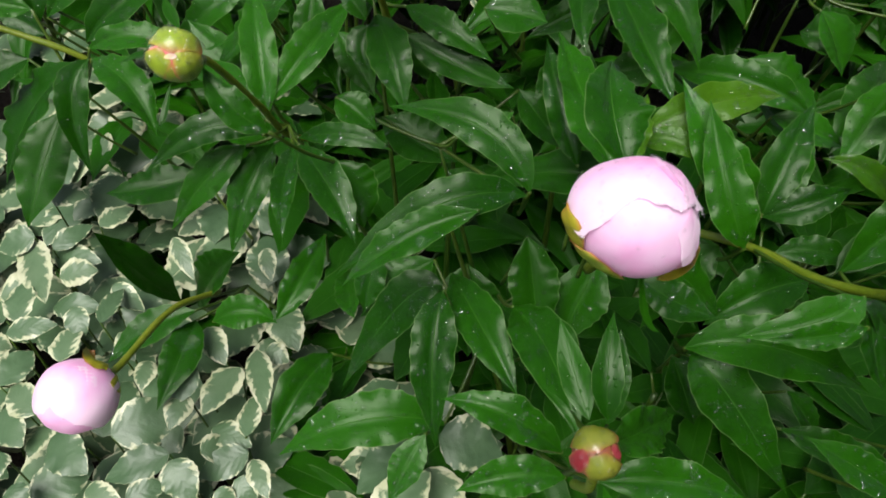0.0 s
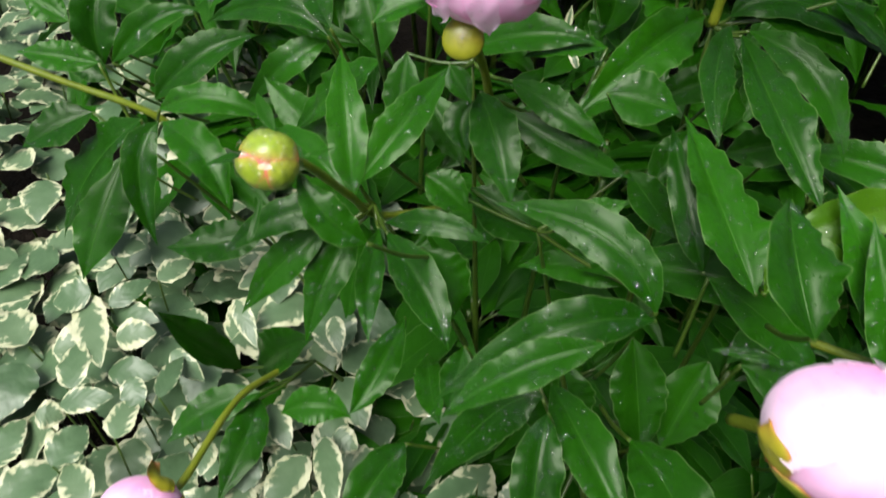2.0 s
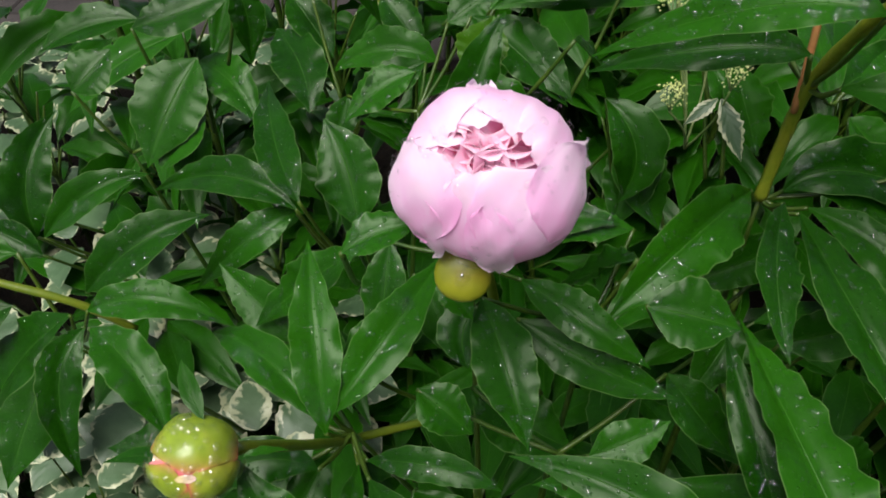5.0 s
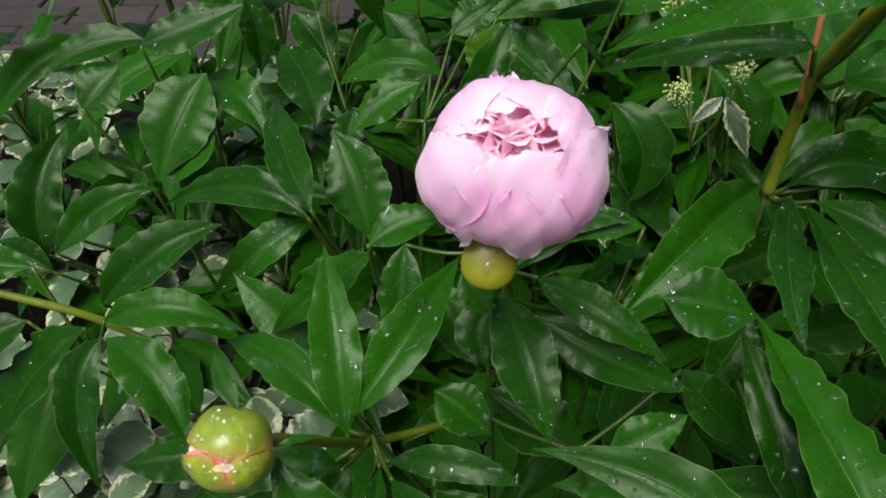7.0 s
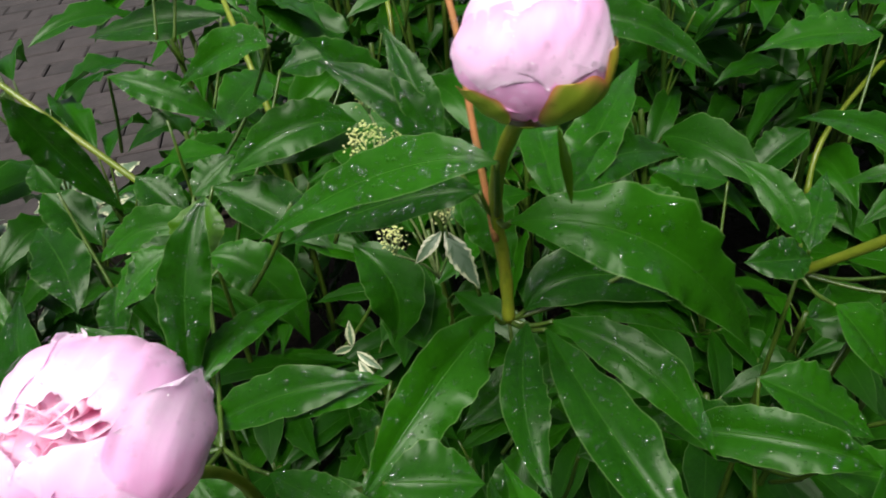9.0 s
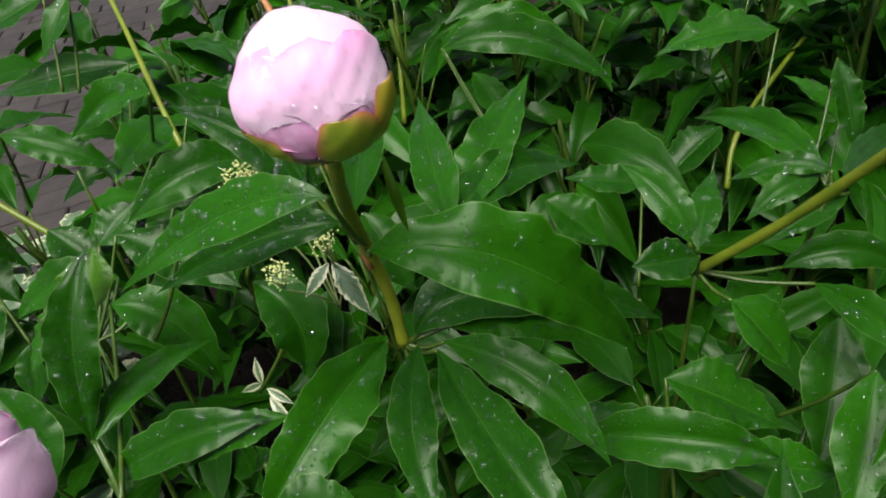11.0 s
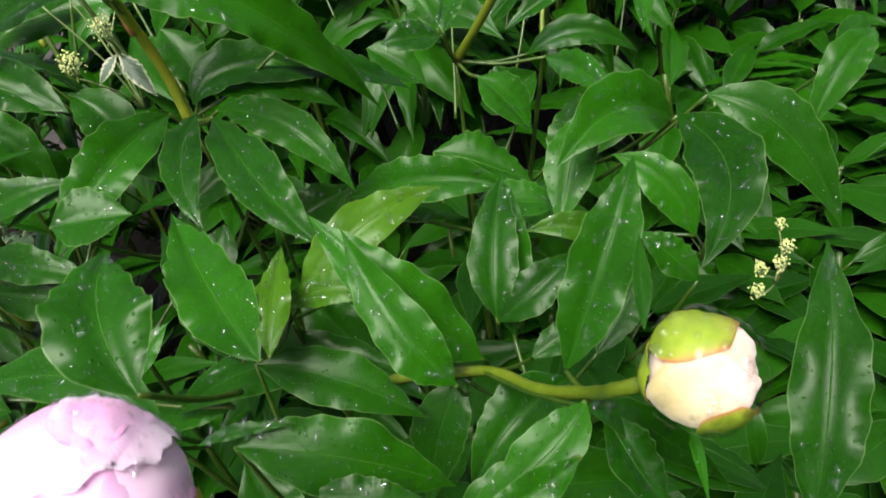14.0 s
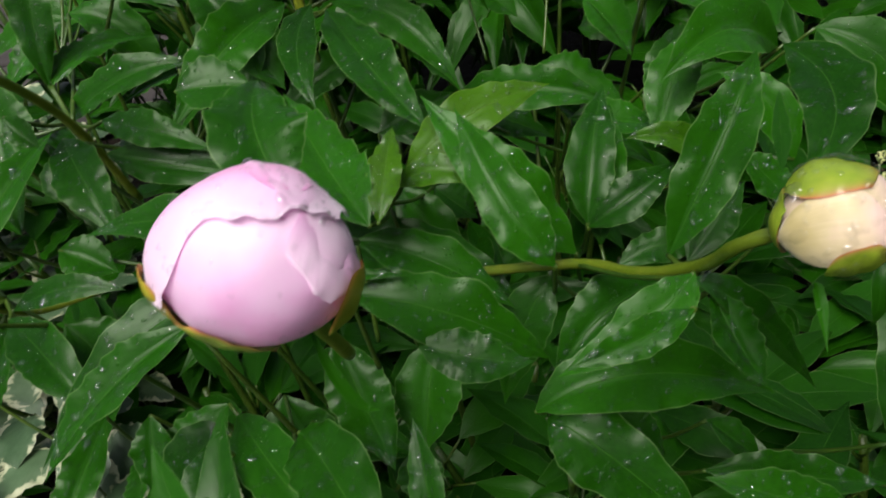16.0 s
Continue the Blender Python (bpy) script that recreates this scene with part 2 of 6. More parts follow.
def water_paint(name, tint, rough, least, most, steep=2.8):
    m, n, l, p = material(name, 0.03)
    n.remove(p)
    clear, shine, s, f = n.new("ShaderNodeBsdfTransparent"), n.new("ShaderNodeBsdfGlossy"), n.new("ShaderNodeMixShader"), n.new("ShaderNodeLayerWeight")
    shine.inputs["Roughness"].default_value, clear.inputs[0].default_value = rough, (tint, tint, tint, 1)
    gloss = maths(n, l, "ADD", maths(n, l, "MULTIPLY", maths(n, l, "POWER", f.outputs["Facing"], steep), most), least)
    l.new(gloss, s.inputs[0]), l.new(clear.outputs[0], s.inputs[1]), l.new(shine.outputs[0], s.inputs[2])
    l.new(s.outputs[0], n["Material Output"].inputs[0])
    return m


WATER = water_paint("rain_water", 0.95, 0.09, 0.035, 0.32, 3.2)
BEAD = water_paint("rain_bead", 0.99, 0.12, 0.07, 0.3)


# ---- building blocks ----
rng = np.random.default_rng(7)


def mesh_of(name, verts, faces, mat, uvs=None):
    me = bpy.data.meshes.new(name)
    me.from_pydata([tuple(v) for v in verts], [], faces)
    if uvs is not None:
        layer = me.uv_layers.new(name="UVMap")
        where = np.empty(len(me.loops), dtype=np.int32)
        me.loops.foreach_get("vertex_index", where)
        layer.data.foreach_set("uv", np.asarray(uvs, dtype=np.float32)[where].ravel())
    me.materials.append(mat)
    me.polygons.foreach_set("use_smooth", np.ones(len(me.polygons), dtype=bool))
    me.update()
    return me


def part(name, me, parent, at=(0, 0, 0), label=""):
    ob = new(name, me)
    ob.parent, ob.location = parent, Vector(at)
    return tagged(ob, label, kind="stuff" if name in ("rain_water", "umbel") else "")


def thing(name, at, label, category, group=""):
    ob = new(name)
    ob.location, ob.empty_display_size = Vector(at), 0.02
    return tagged(ob, label, category, group)


def grid_faces(rows, cols):
    return [(r * cols + c, r * cols + c + 1, (r + 1) * cols + c + 1, (r + 1) * cols + c) for r in range(rows - 1) for c in range(cols - 1)]


def unit(v):
    v = np.asarray(v, float)
    return v / max(np.linalg.norm(v), 1e-9)


def tube(name, points, r0, r1, mat, sides=8, steps=5):
    """A tapered round stalk along a smooth line through the points."""
    pts = np.array(points, float)
    line = []
    for k in range(len(pts) - 1):
        a, b = pts[max(k - 1, 0)], pts[min(k + 2, len(pts) - 1)]
        for s in np.linspace(0, 1, steps, endpoint=False):
            p, q = pts[k], pts[k + 1]
            line.append(0.5 * (2 * p + (q - a) * s + (2 * a - 5 * p + 4 * q - b) * s * s + (3 * p - a - 3 * q + b) * s ** 3))
    line.append(pts[-1])
    line, verts, uvs = np.array(line), [], []
    way = np.gradient(line, axis=0)
    for k, (c, d) in enumerate(zip(line, way)):
        d = unit(d)
        e = unit(np.cross(d, (0.31, 0.87, 0.2)))
        f, s = np.cross(d, e), k / (len(line) - 1)
        r = (r0 + (r1 - r0) * s) * (1 + 0.06 * math.sin(k * 1.7))
        for a in np.linspace(0, 2 * math.pi, sides, endpoint=False):
            verts.append(c + r * (math.cos(a) * e + math.sin(a) * f))
            uvs.append((a / 6.283, s))
    faces = [(k * sides + j, k * sides + (j + 1) % sides, (k + 1) * sides + (j + 1) % sides, (k + 1) * sides + j) for k in range(len(line) - 1) for j in range(sides)]
    faces += [tuple(range(sides))[::-1], tuple(range((len(line) - 1) * sides, len(line) * sides))]
    return mesh_of(name, verts, faces, mat, uvs)


def drop_template(sides=8):
    verts = [(0, 0, 0.5)]
    for r, z in ((0.45, 0.44), (0.82, 0.24), (1.0, -0.02)):
        verts += [(r * math.cos(a), r * math.sin(a), z) for a in np.linspace(0, 2 * math.pi, sides, endpoint=False)]
    faces = [(0, 1 + j, 1 + (j + 1) % sides) for j in range(sides)]
    for k in range(2):
        o = 1 + k * sides
        faces += [(o + j, o + sides + j, o + sides + (j + 1) % sides, o + (j + 1) % sides) for j in range(sides)]
    return np.array(verts), faces


DROP_V, DROP_F = drop_template()


def drops_mesh(spots, mat=WATER):
    """Rain drops lying on a surface: spots of (place, normal, way, radius, stretch, and for films height and unevenness)."""
    verts, faces = [], []
    for place, normal, way, r, stretch, *flat in spots:
        normal = unit(normal)
        a = unit(way - np.dot(way, normal) * normal)
        b, o, ph = np.cross(normal, a), len(verts), rng.uniform(0, 6.28)
        tall, odd = flat if flat else (1.0, 0.12)
        for v in DROP_V:
            w = 1 + odd * math.sin(2 * math.atan2(v[1], v[0]) + ph) + 0.7 * odd * math.sin(3 * math.atan2(v[1], v[0]) + 2 * ph)
            verts.append(place + r * (w * v[0] * stretch * a + w * v[1] * b + tall * v[2] * normal))
        faces += [tuple(o + i for i in f) for f in DROP_F]
    return mesh_of("rain_water", verts, faces, mat)


FACING = np.array((0.0, -0.42, 0.9))


def blade_mesh(base, middle, tip, width, mat, up=None, rows=23, cols=9, serrate=0.0, fold=None, wave=None, peak=0.43, blunt=1.3, ragged=1.0):
    """A leaf blade from base to tip through its middle: two arched halves with a channelled midrib and a softly waved margin.
    Returns the mesh and its grid of points and normals, from the base."""
    base, middle, tip = (np.array(v, float) for v in (base, middle, tip))
    dice = np.random.default_rng(int(1e6 * (abs(base[0]) + 3 * abs(base[1]) + 7 * abs(base[2]) + 11 * abs(tip[0]) + 13 * abs(tip[1]))))
    up = FACING + dice.normal(0, 0.13, 3) if up is None else np.array(up, float)
    fold = dice.uniform(0.32, 0.8) if fold is None else fold
    length = np.linalg.norm(tip - base)
    wave = dice.uniform(0.3, 1.0) * min(0.26, 0.055 * length / width) if wave is None else wave
    mid = middle + unit(up) * length * 0.035
    ctrl = 2 * mid - 0.5 * (base + tip)
    s = np.linspace(0, 1, rows)[:, None]
    line = (1 - s) ** 2 * base + 2 * s * (1 - s) * ctrl + s * s * tip - base
    way = np.gradient(line, axis=0)
    power = peak / (1 - peak) * blunt
    q = np.linspace(0, 1, rows)
    shape = q ** power * (1 - q) ** blunt
    shape = shape / shape.max()
    shape[0] = 0.05
    ph = dice.uniform(0, 6.28, 2)
    turns, scallops = dice.uniform(1.6, 3.0, 2), dice.uniform(5.5, 9.0, 2)
    notch, depth = dice.uniform(0.45, 0.85, 2), dice.uniform(0.0, 0.16, 2) ** 1.6
    verts, uvs, normals = [], [], []
    twist, arch = dice.normal(0, 0.18), dice.uniform(0.42, 0.66)
    for k in range(rows):
        d, t = unit(way[k]), q[k]
        side = unit(np.cross(d, up))
        n = np.cross(side, d)
        turn = twist * (t - 0.3)
        side, n = side * math.cos(turn) + n * math.sin(turn), n * math.cos(turn) - side * math.sin(turn)
        for c in range(cols):
            u = 2 * c / (cols - 1) - 1
            h = 1 if u > 0 else 0
            soft = math.sin(t * scallops[h] * 6.28 + ph[h] + 1.5 * math.sin(t * 9 + ph[1 - h]))
            half = 0.5 * width * shape[k] * (1 + ragged * (0.035 * math.sin(t * turns[h] * 6.28 + 2 * ph[h]) + 0.034 * soft))
            half *= 1 - ragged * depth[h] * math.exp(-((t - notch[h]) / 0.05) ** 2)
            if serrate and abs(u) > 0.9:
                half *= 1 + serrate * (1 if k % 2 else -1)
            lift = fold * half * (abs(u) - arch * u * u)
            lift += wave * half * abs(u) ** 2.2 * (math.sin(t * turns[h] * 6.28 + ph[h]) + ragged * 0.7 * abs(u) ** 3 * soft)
            verts.append(line[k] + side * half * u + n * lift)
            normals.append(n - side * fold * np.sign(u) * 0.8)
            uvs.append((0.5 + 0.5 * u, t))
    me = mesh_of("leaf", verts, grid_faces(rows, cols), mat, uvs)
    return me, np.array(verts).reshape(rows, cols, 3), np.array(normals).reshape(rows, cols, 3), way


def sprinkle(pts, nor, way, count, big=0.0019):
    """Rain on a blade: beads drawn out down the slope, and fine spray between them."""
    dice, spots = np.random.default_rng(int(1e7 * abs(pts[-1, 0]).sum())), []
    for k in range(count + count // 2):
        r = 0.0005 + big * dice.random() ** 2.6 if k < count else dice.uniform(0.0004, 0.0009)
        k, c = dice.uniform(2, pts.shape[0] - 3), dice.uniform(0.7, pts.shape[1] - 1.7)
        i, j, a, b = int(k), int(c), k % 1, c % 1
        cell = pts[i:i + 2, j:j + 2]
        p = cell[0, 0] * (1 - a) * (1 - b) + cell[1, 0] * a * (1 - b) + cell[0, 1] * (1 - a) * b + cell[1, 1] * a * b
        n = np.cross(cell[1, 0] - cell[0, 0], cell[0, 1] - cell[0, 0])
        n = n if np.dot(n, nor[i, j]) > 0 else -n
        lean = unit(np.cross(n, way[i])) * np.linalg.norm(way[i])
        spots.append((p - unit(n) * r * 0.06, n, way[i] * 0.3 + lean * dice.normal(0, 1), r, dice.uniform(0.9, 1.4) + (dice.uniform(0, 1.5) if dice.random() < 0.3 else 0)))
    return drops_mesh(spots, WATER)


def blade(shoot, base, middle, tip, width, mat=LEAF, up=None):
    """One leaflet of a peony shoot, with its stalk back to the shoot's stem and the rain on it."""
    root = np.array(shoot.location)
    me, pts, nor, way = blade_mesh(base, middle, tip, width, mat, up, rows=31)
    ob = part("leaf", me, shoot, np.array(base) - root, "fresh yellow-green leaflet" if mat is YOUNG else "")
    length = np.linalg.norm(np.array(tip) - base)
    part("rain_water", sprinkle(pts, nor, way, int(length * 760)), ob)
    return ob


def stalk(shoot, base, node, r=0.0012):
    root = np.array(shoot.location)
    a, b = np.array(base) - root, np.array(node) - root
    if np.linalg.norm(a - b) > 0.006:
        part("leaf_stalk", tube("leaf_stalk", [b, 0.5 * (a + b) + (0, 0, -0.004), a], r * 1.3, r, STEM, 6, 4), shoot)


def peony(label, node, root, width=0.0045, via=()):
    """A peony shoot: an upright stem from the ground to its leaf node."""
    shoot = thing("peony_shoot", (*root, 0.0), label, "plant", "peony shoots")
    o = np.array(shoot.location)
    line = [np.zeros(3), (np.array(node) - o) * (0.35, 0.35, 0.45), *[np.array(v) - o for v in via], np.array(node) - o]
    part("stem", tube("stem", line, width, width * 0.25, STEM), shoot)
    return shoot


# ---- petals, sepals and buds ----
def hollow(d, flat):
    """How far a bloom's surface is drawn in on its flattened sides, each (way, amount)."""
    return 1 - sum(a * max(0.0, float(np.dot(d, unit(way)))) ** 3 for way, a in flat)


def egg(name, turn, size, mat, rows=14, cols=20, dent=0.03, flat=()):
    verts, uvs = [], []
    for r in range(rows):
        a = math.pi * (0.02 + 0.96 * r / (rows - 1))
        for c in range(cols + 1):
            b = 2 * math.pi * c / cols
            k = 1 + dent * math.sin(3 * b + 2 * a)
            d = np.array((math.sin(a) * math.cos(b), math.sin(a) * math.sin(b), -math.cos(a)))
            verts.append(turn @ (d * np.array(size) * (k, k, 1) * hollow(d, flat)))
            uvs.append((c / cols, r / (rows - 1)))
    return mesh_of(name, verts, grid_faces(rows, cols + 1), mat, uvs)


def beads(turn, size, count, big=0.0014, high=1.02, span=(-0.6, 1.0)):
    spots = []
    for _ in range(count):
        z, a = rng.uniform(*span), rng.uniform(0, 6.283)
        q = math.sqrt(max(0, 1 - z * z))
        d = np.array((q * math.cos(a), q * math.sin(a), z))
        n = turn @ (d / np.array(size))
        spots.append((turn @ (d * np.array(size) * high), n, turn @ np.array((0.3, 0.2, -1.0)) + rng.normal(0, 0.3, 3), 0.0004 + big * rng.random() ** 2.4, rng.uniform(0.9, 1.4)))
    return drops_mesh(spots, BEAD)


def needle(shoot, at, tip, width, mat=LEAF):
    """A narrow bract under a bud."""
    root = np.array(shoot.location)
    middle = (np.array(at) + tip) / 2 + rng.normal(0, 0.003, 3)
    me, pts, nor, way = blade_mesh(at, middle, tip, width, mat, rows=11, cols=5, fold=0.6)
    me.name = "bract"
    part("bract", me, shoot, np.array(at) - root)


def cap(view, size, x, y, a, b, turn, grow, mat, ruffle=0.02, curl=0.0, point=0.0, bias=0.0, tilt=0.0, frill=0.0, rows=21, cols=17, name="petal", flat=()):
    """A rounded petal lying on a ball: x, y is its middle across the face of the ball, a and b its half length and half
    width, turn the way from claw to lip; past 1 it wraps round to the back."""
    ph = rng.uniform(0, 6.28, 6)
    ct, st = math.cos(radians(turn)), math.sin(radians(turn))
    verts, uvs = [], []
    for r in range(rows):
        v = 2 * r / (rows - 1) - 1
        vv = v * (1 - bias) + bias * (1 - v * v) * 0.5 + bias * v
        wide = b * (max(0.02, 1 - abs(v) ** 2.6) ** 0.55 if v < 0 else max(0.25, 1 - v ** 5) ** 0.5) * (1 - point * max(0.0, v) ** 1.3) * (1 + bias * v)
        for c in range(cols):
            u = 2 * c / (cols - 1) - 1
            lip = max(0.0, v) ** 4
            p = a * (vv - (0.10 if v < 0 else 0.10 + 0.26 * v * v) * u * u * v) + frill * lip * (math.sin(u * 8 + ph[0]) + 0.7 * math.sin(u * 17 + ph[1]))
            q = wide * u * (1 + frill * math.sin(v * 11 + ph[2] + (2 if u > 0 else 0)))
            px, py = x + p * ct - q * st, y + p * st + q * ct
            rho = max(math.hypot(px, py), 1e-6)
            ang = math.asin(min(rho, 0.86)) + max(0.0, rho - 0.86) * 1.75
            d = np.array((px / rho * math.sin(ang), py / rho * math.sin(ang), math.cos(ang)))
            edge = max(abs(u) ** 5, abs(v) ** 6)
            k = grow + curl * max(0.0, v) ** 2.5 + tilt * v - 0.012 * edge + frill * 0.5 * lip * math.sin(u * 9 + ph[3])
            k *= 1 + 0.03 * math.sin(4.1 * d[0] + 2.3 * d[1] + 1.0) + 0.025 * math.sin(5.3 * d[1] - 3.1 * d[0]) + 0.006 * math.sin(17 * d[0] + 9 * d[1]) + 0.006 * math.sin(13 * d[1] - 21 * d[0] + 4 * d[2])
            k += ruffle * (0.25 + edge) * (0.6 * math.sin(u * 3.1 + v * 2.0 + ph[4]) + 0.4 * math.sin(u * 6 - v * 5 + ph[5]))
            verts.append(view @ (d * np.array(size) * k * hollow(d, flat)))
            uvs.append((0.5 + 0.5 * u, 0.5 + 0.5 * v))
    return mesh_of(name, verts, grid_faces(rows, cols), mat, uvs)


def shell(view, size, lip, grow, rise=1, flare=0.0, nick=0.0, reach=110, flat=(), rows=21, cols=33):
    """A broad petal wrapped round a bloom's side: lip gives (longitude, latitude) along its free edge, in degrees; rise is 1
    for a petal hanging over the crown and -1 for one that climbs from the foot."""
    ph, verts, uvs = rng.uniform(0, 6.28, 5), [], []
    for r in range(rows):
        v = r / (rows - 1)
        for c in range(cols):
            u = 2 * c / (cols - 1) - 1
            lon = reach * u
            low = np.interp(lon, [a for a, _ in lip], [b for _, b in lip])
            low += nick * (math.sin(lon * 0.11 + ph[0]) + 0.8 * math.sin(lon * 0.27 + ph[1]))
            lat = radians(low + (rise * 84 - low) * (1 - v))
            lon = radians(lon)
            d = np.array((math.cos(lat) * math.sin(lon), math.sin(lat), math.cos(lat) * math.cos(lon)))
            k = grow + flare * v ** 5 * (1 + 0.5 * math.sin(u * 9 + ph[2])) + 0.012 * math.sin(4 * d[0] + 3 * d[1] + ph[3]) + 0.008 * math.sin(9 * d[0] - 7 * d[1] + ph[4])
            verts.append(view @ (d * np.array(size) * k * hollow(d, flat)))
            uvs.append((0.5 + 0.5 * u, v))
    return mesh_of("petal", verts, grid_faces(rows, cols), PETAL, uvs)


def frilled(view, size, foot, lean, turn, tall, wide, rows=9, cols=11):
    """A crumpled inner petal that stands in the throat of a bloom."""
    ph = rng.uniform(0, 6.28, 4)
    side = unit(np.cross(lean, (math.sin(radians(turn)), -math.cos(radians(turn)), 0.2)))
    out, verts, uvs = np.cross(side, lean), [], []
    for r in range(rows):
        v = r / (rows - 1)
        for c in range(cols):
            u = 2 * c / (cols - 1) - 1
            reach = tall * (v - 0.22 * v * v * u * u) + 0.02 * v * math.sin(u * 5 + ph[0])
            fold = 0.16 * v * math.sin(u * 3.4 + ph[1]) + 0.03 * v * math.sin(u * 6 + ph[2]) + 0.22 * v * v * math.sin(ph[3]) - 0.25 * u * u * wide
            d = foot + lean * reach + side * wide * u * (0.45 + 0.55 * math.sin(1.7 * v)) + out * fold * 0.8
            d = d * min(1.0, 0.93 / np.linalg.norm(d))
            verts.append(view @ (d * np.array(size)))
            uvs.append((0.5 + 0.5 * u, v))
    return mesh_of("inner_petal", verts, grid_faces(rows, cols), INNER, uvs)


def facing(right, up):
    """Axes of a bloom: its right, its upper side, and its face."""
    r = unit(right)
    n = unit(np.cross(r, up))
    return np.column_stack([r, np.cross(n, r), n])

# ---- ground ----
def ground_sheet():
    """Damp soil, gently uneven near the plants and flat out to the horizon."""
    xs = np.concatenate([[-400, -60, -12, -4], np.linspace(-1.6, 1.8, 45), [4, 12, 60, 400]])
    ys = np.concatenate([[-400, -60, -10, -3], np.linspace(-0.8, 1.6, 35), [2.2, 4, 12, 60, 400]])
    verts = []
    for y in ys:
        for x in xs:
            near = max(0.0, 1 - (abs(x) / 2.2) ** 6) * max(0.0, 1 - (abs(y - 0.3) / 1.3) ** 6)
            verts.append((x, y, -0.03 + near * (0.022 + 0.016 * noise.noise(Vector((x * 9, y * 9, 0))))))
    return mesh_of("ground", verts, grid_faces(len(ys), len(xs)), SOIL)


tagged(new("ground", ground_sheet()), "dark damp garden soil under the plants", "ground", kind="structure")

# ---- peony shoots, leaf by leaf ----
bud1 = peony('peony shoot with dark wet leaves and a tight green bud', (-0.119, 0.440, 0.425), (-0.02, 0.5))
blade(bud1, (-0.129, 0.426, 0.445), (-0.136, 0.464, 0.478), (-0.144, 0.513, 0.502), 0.027, up=(0.13, -0.48, 0.87))
stalk(bud1, (-0.129, 0.426, 0.445), (-0.119, 0.440, 0.425))
blade(bud1, (-0.126, 0.433, 0.453), (-0.096, 0.470, 0.475), (-0.068, 0.519, 0.486), 0.028, up=(0.05, -0.49, 0.87))
stalk(bud1, (-0.126, 0.433, 0.453), (-0.119, 0.440, 0.425))
blade(bud1, (-0.104, 0.337, 0.507), (-0.125, 0.342, 0.523), (-0.140, 0.358, 0.539), 0.021, up=(0.21, -0.58, 0.79))
stalk(bud1, (-0.104, 0.337, 0.507), (-0.076, 0.386, 0.436))
blade(bud1, (-0.130, 0.406, 0.444), (-0.169, 0.405, 0.450), (-0.215, 0.385, 0.426), 0.024, up=(0.23, -0.55, 0.80))
stalk(bud1, (-0.130, 0.406, 0.444), (-0.119, 0.440, 0.425))
blade(bud1, (-0.149, 0.420, 0.421), (-0.180, 0.402, 0.402), (-0.212, 0.383, 0.366), 0.027, up=(0.23, -0.51, 0.83))
stalk(bud1, (-0.149, 0.420, 0.421), (-0.119, 0.440, 0.425))
blade(bud1, (-0.132, 0.435, 0.410), (-0.150, 0.402, 0.391), (-0.165, 0.368, 0.354), 0.030, up=(0.19, -0.51, 0.84))
stalk(bud1, (-0.132, 0.435, 0.410), (-0.119, 0.440, 0.425))
blade(bud1, (-0.114, 0.423, 0.419), (-0.115, 0.374, 0.419), (-0.111, 0.335, 0.412), 0.018, up=(0.16, -0.52, 0.84))
stalk(bud1, (-0.114, 0.423, 0.419), (-0.119, 0.440, 0.425))
blade(bud1, (-0.105, 0.406, 0.434), (-0.079, 0.367, 0.426), (-0.061, 0.334, 0.408), 0.029, up=(0.11, -0.52, 0.85))
stalk(bud1, (-0.105, 0.406, 0.434), (-0.119, 0.440, 0.425))
blade(bud1, (-0.108, 0.420, 0.429), (-0.070, 0.412, 0.438), (-0.037, 0.402, 0.432), 0.018, up=(0.09, -0.57, 0.82))
stalk(bud1, (-0.108, 0.420, 0.429), (-0.119, 0.440, 0.425))
blade(bud1, (-0.162, 0.516, 0.407), (-0.189, 0.533, 0.426), (-0.216, 0.550, 0.446), 0.029)
stalk(bud1, (-0.162, 0.516, 0.407), (-0.119, 0.440, 0.425))
blade(bud1, (-0.138, 0.447, 0.424), (-0.178, 0.485, 0.434), (-0.219, 0.516, 0.416), 0.026, FRESH, up=(0.18, -0.45, 0.87))
stalk(bud1, (-0.138, 0.447, 0.424), (-0.119, 0.440, 0.425))

west = peony('peony shoot with dark wet leaflets over the pale ground cover', (-0.320, 0.527, 0.390), (-0.22, 0.62))
blade(west, (-0.284, 0.506, 0.448), (-0.242, 0.506, 0.457), (-0.197, 0.501, 0.441), 0.025, up=(0.28, -0.48, 0.83))
stalk(west, (-0.284, 0.506, 0.448), (-0.320, 0.527, 0.390))
blade(west, (-0.283, 0.495, 0.445), (-0.296, 0.467, 0.421), (-0.287, 0.436, 0.373), 0.026, up=(0.34, -0.39, 0.85))
stalk(west, (-0.283, 0.495, 0.445), (-0.320, 0.527, 0.390))
blade(west, (-0.278, 0.493, 0.447), (-0.243, 0.465, 0.440), (-0.222, 0.436, 0.416), 0.031, up=(0.28, -0.42, 0.86))
stalk(west, (-0.278, 0.493, 0.447), (-0.320, 0.527, 0.390))
blade(west, (-0.315, 0.528, 0.418), (-0.367, 0.513, 0.368), (-0.406, 0.488, 0.310), 0.046)
stalk(west, (-0.315, 0.528, 0.418), (-0.320, 0.527, 0.390))
blade(west, (-0.384, 0.588, 0.317), (-0.403, 0.543, 0.279), (-0.420, 0.497, 0.240), 0.053)
stalk(west, (-0.384, 0.588, 0.317), (-0.334, 0.599, 0.247))
blade(west, (-0.339, 0.543, 0.460), (-0.370, 0.544, 0.463), (-0.401, 0.545, 0.467), 0.025)
stalk(west, (-0.339, 0.543, 0.460), (-0.320, 0.527, 0.390))
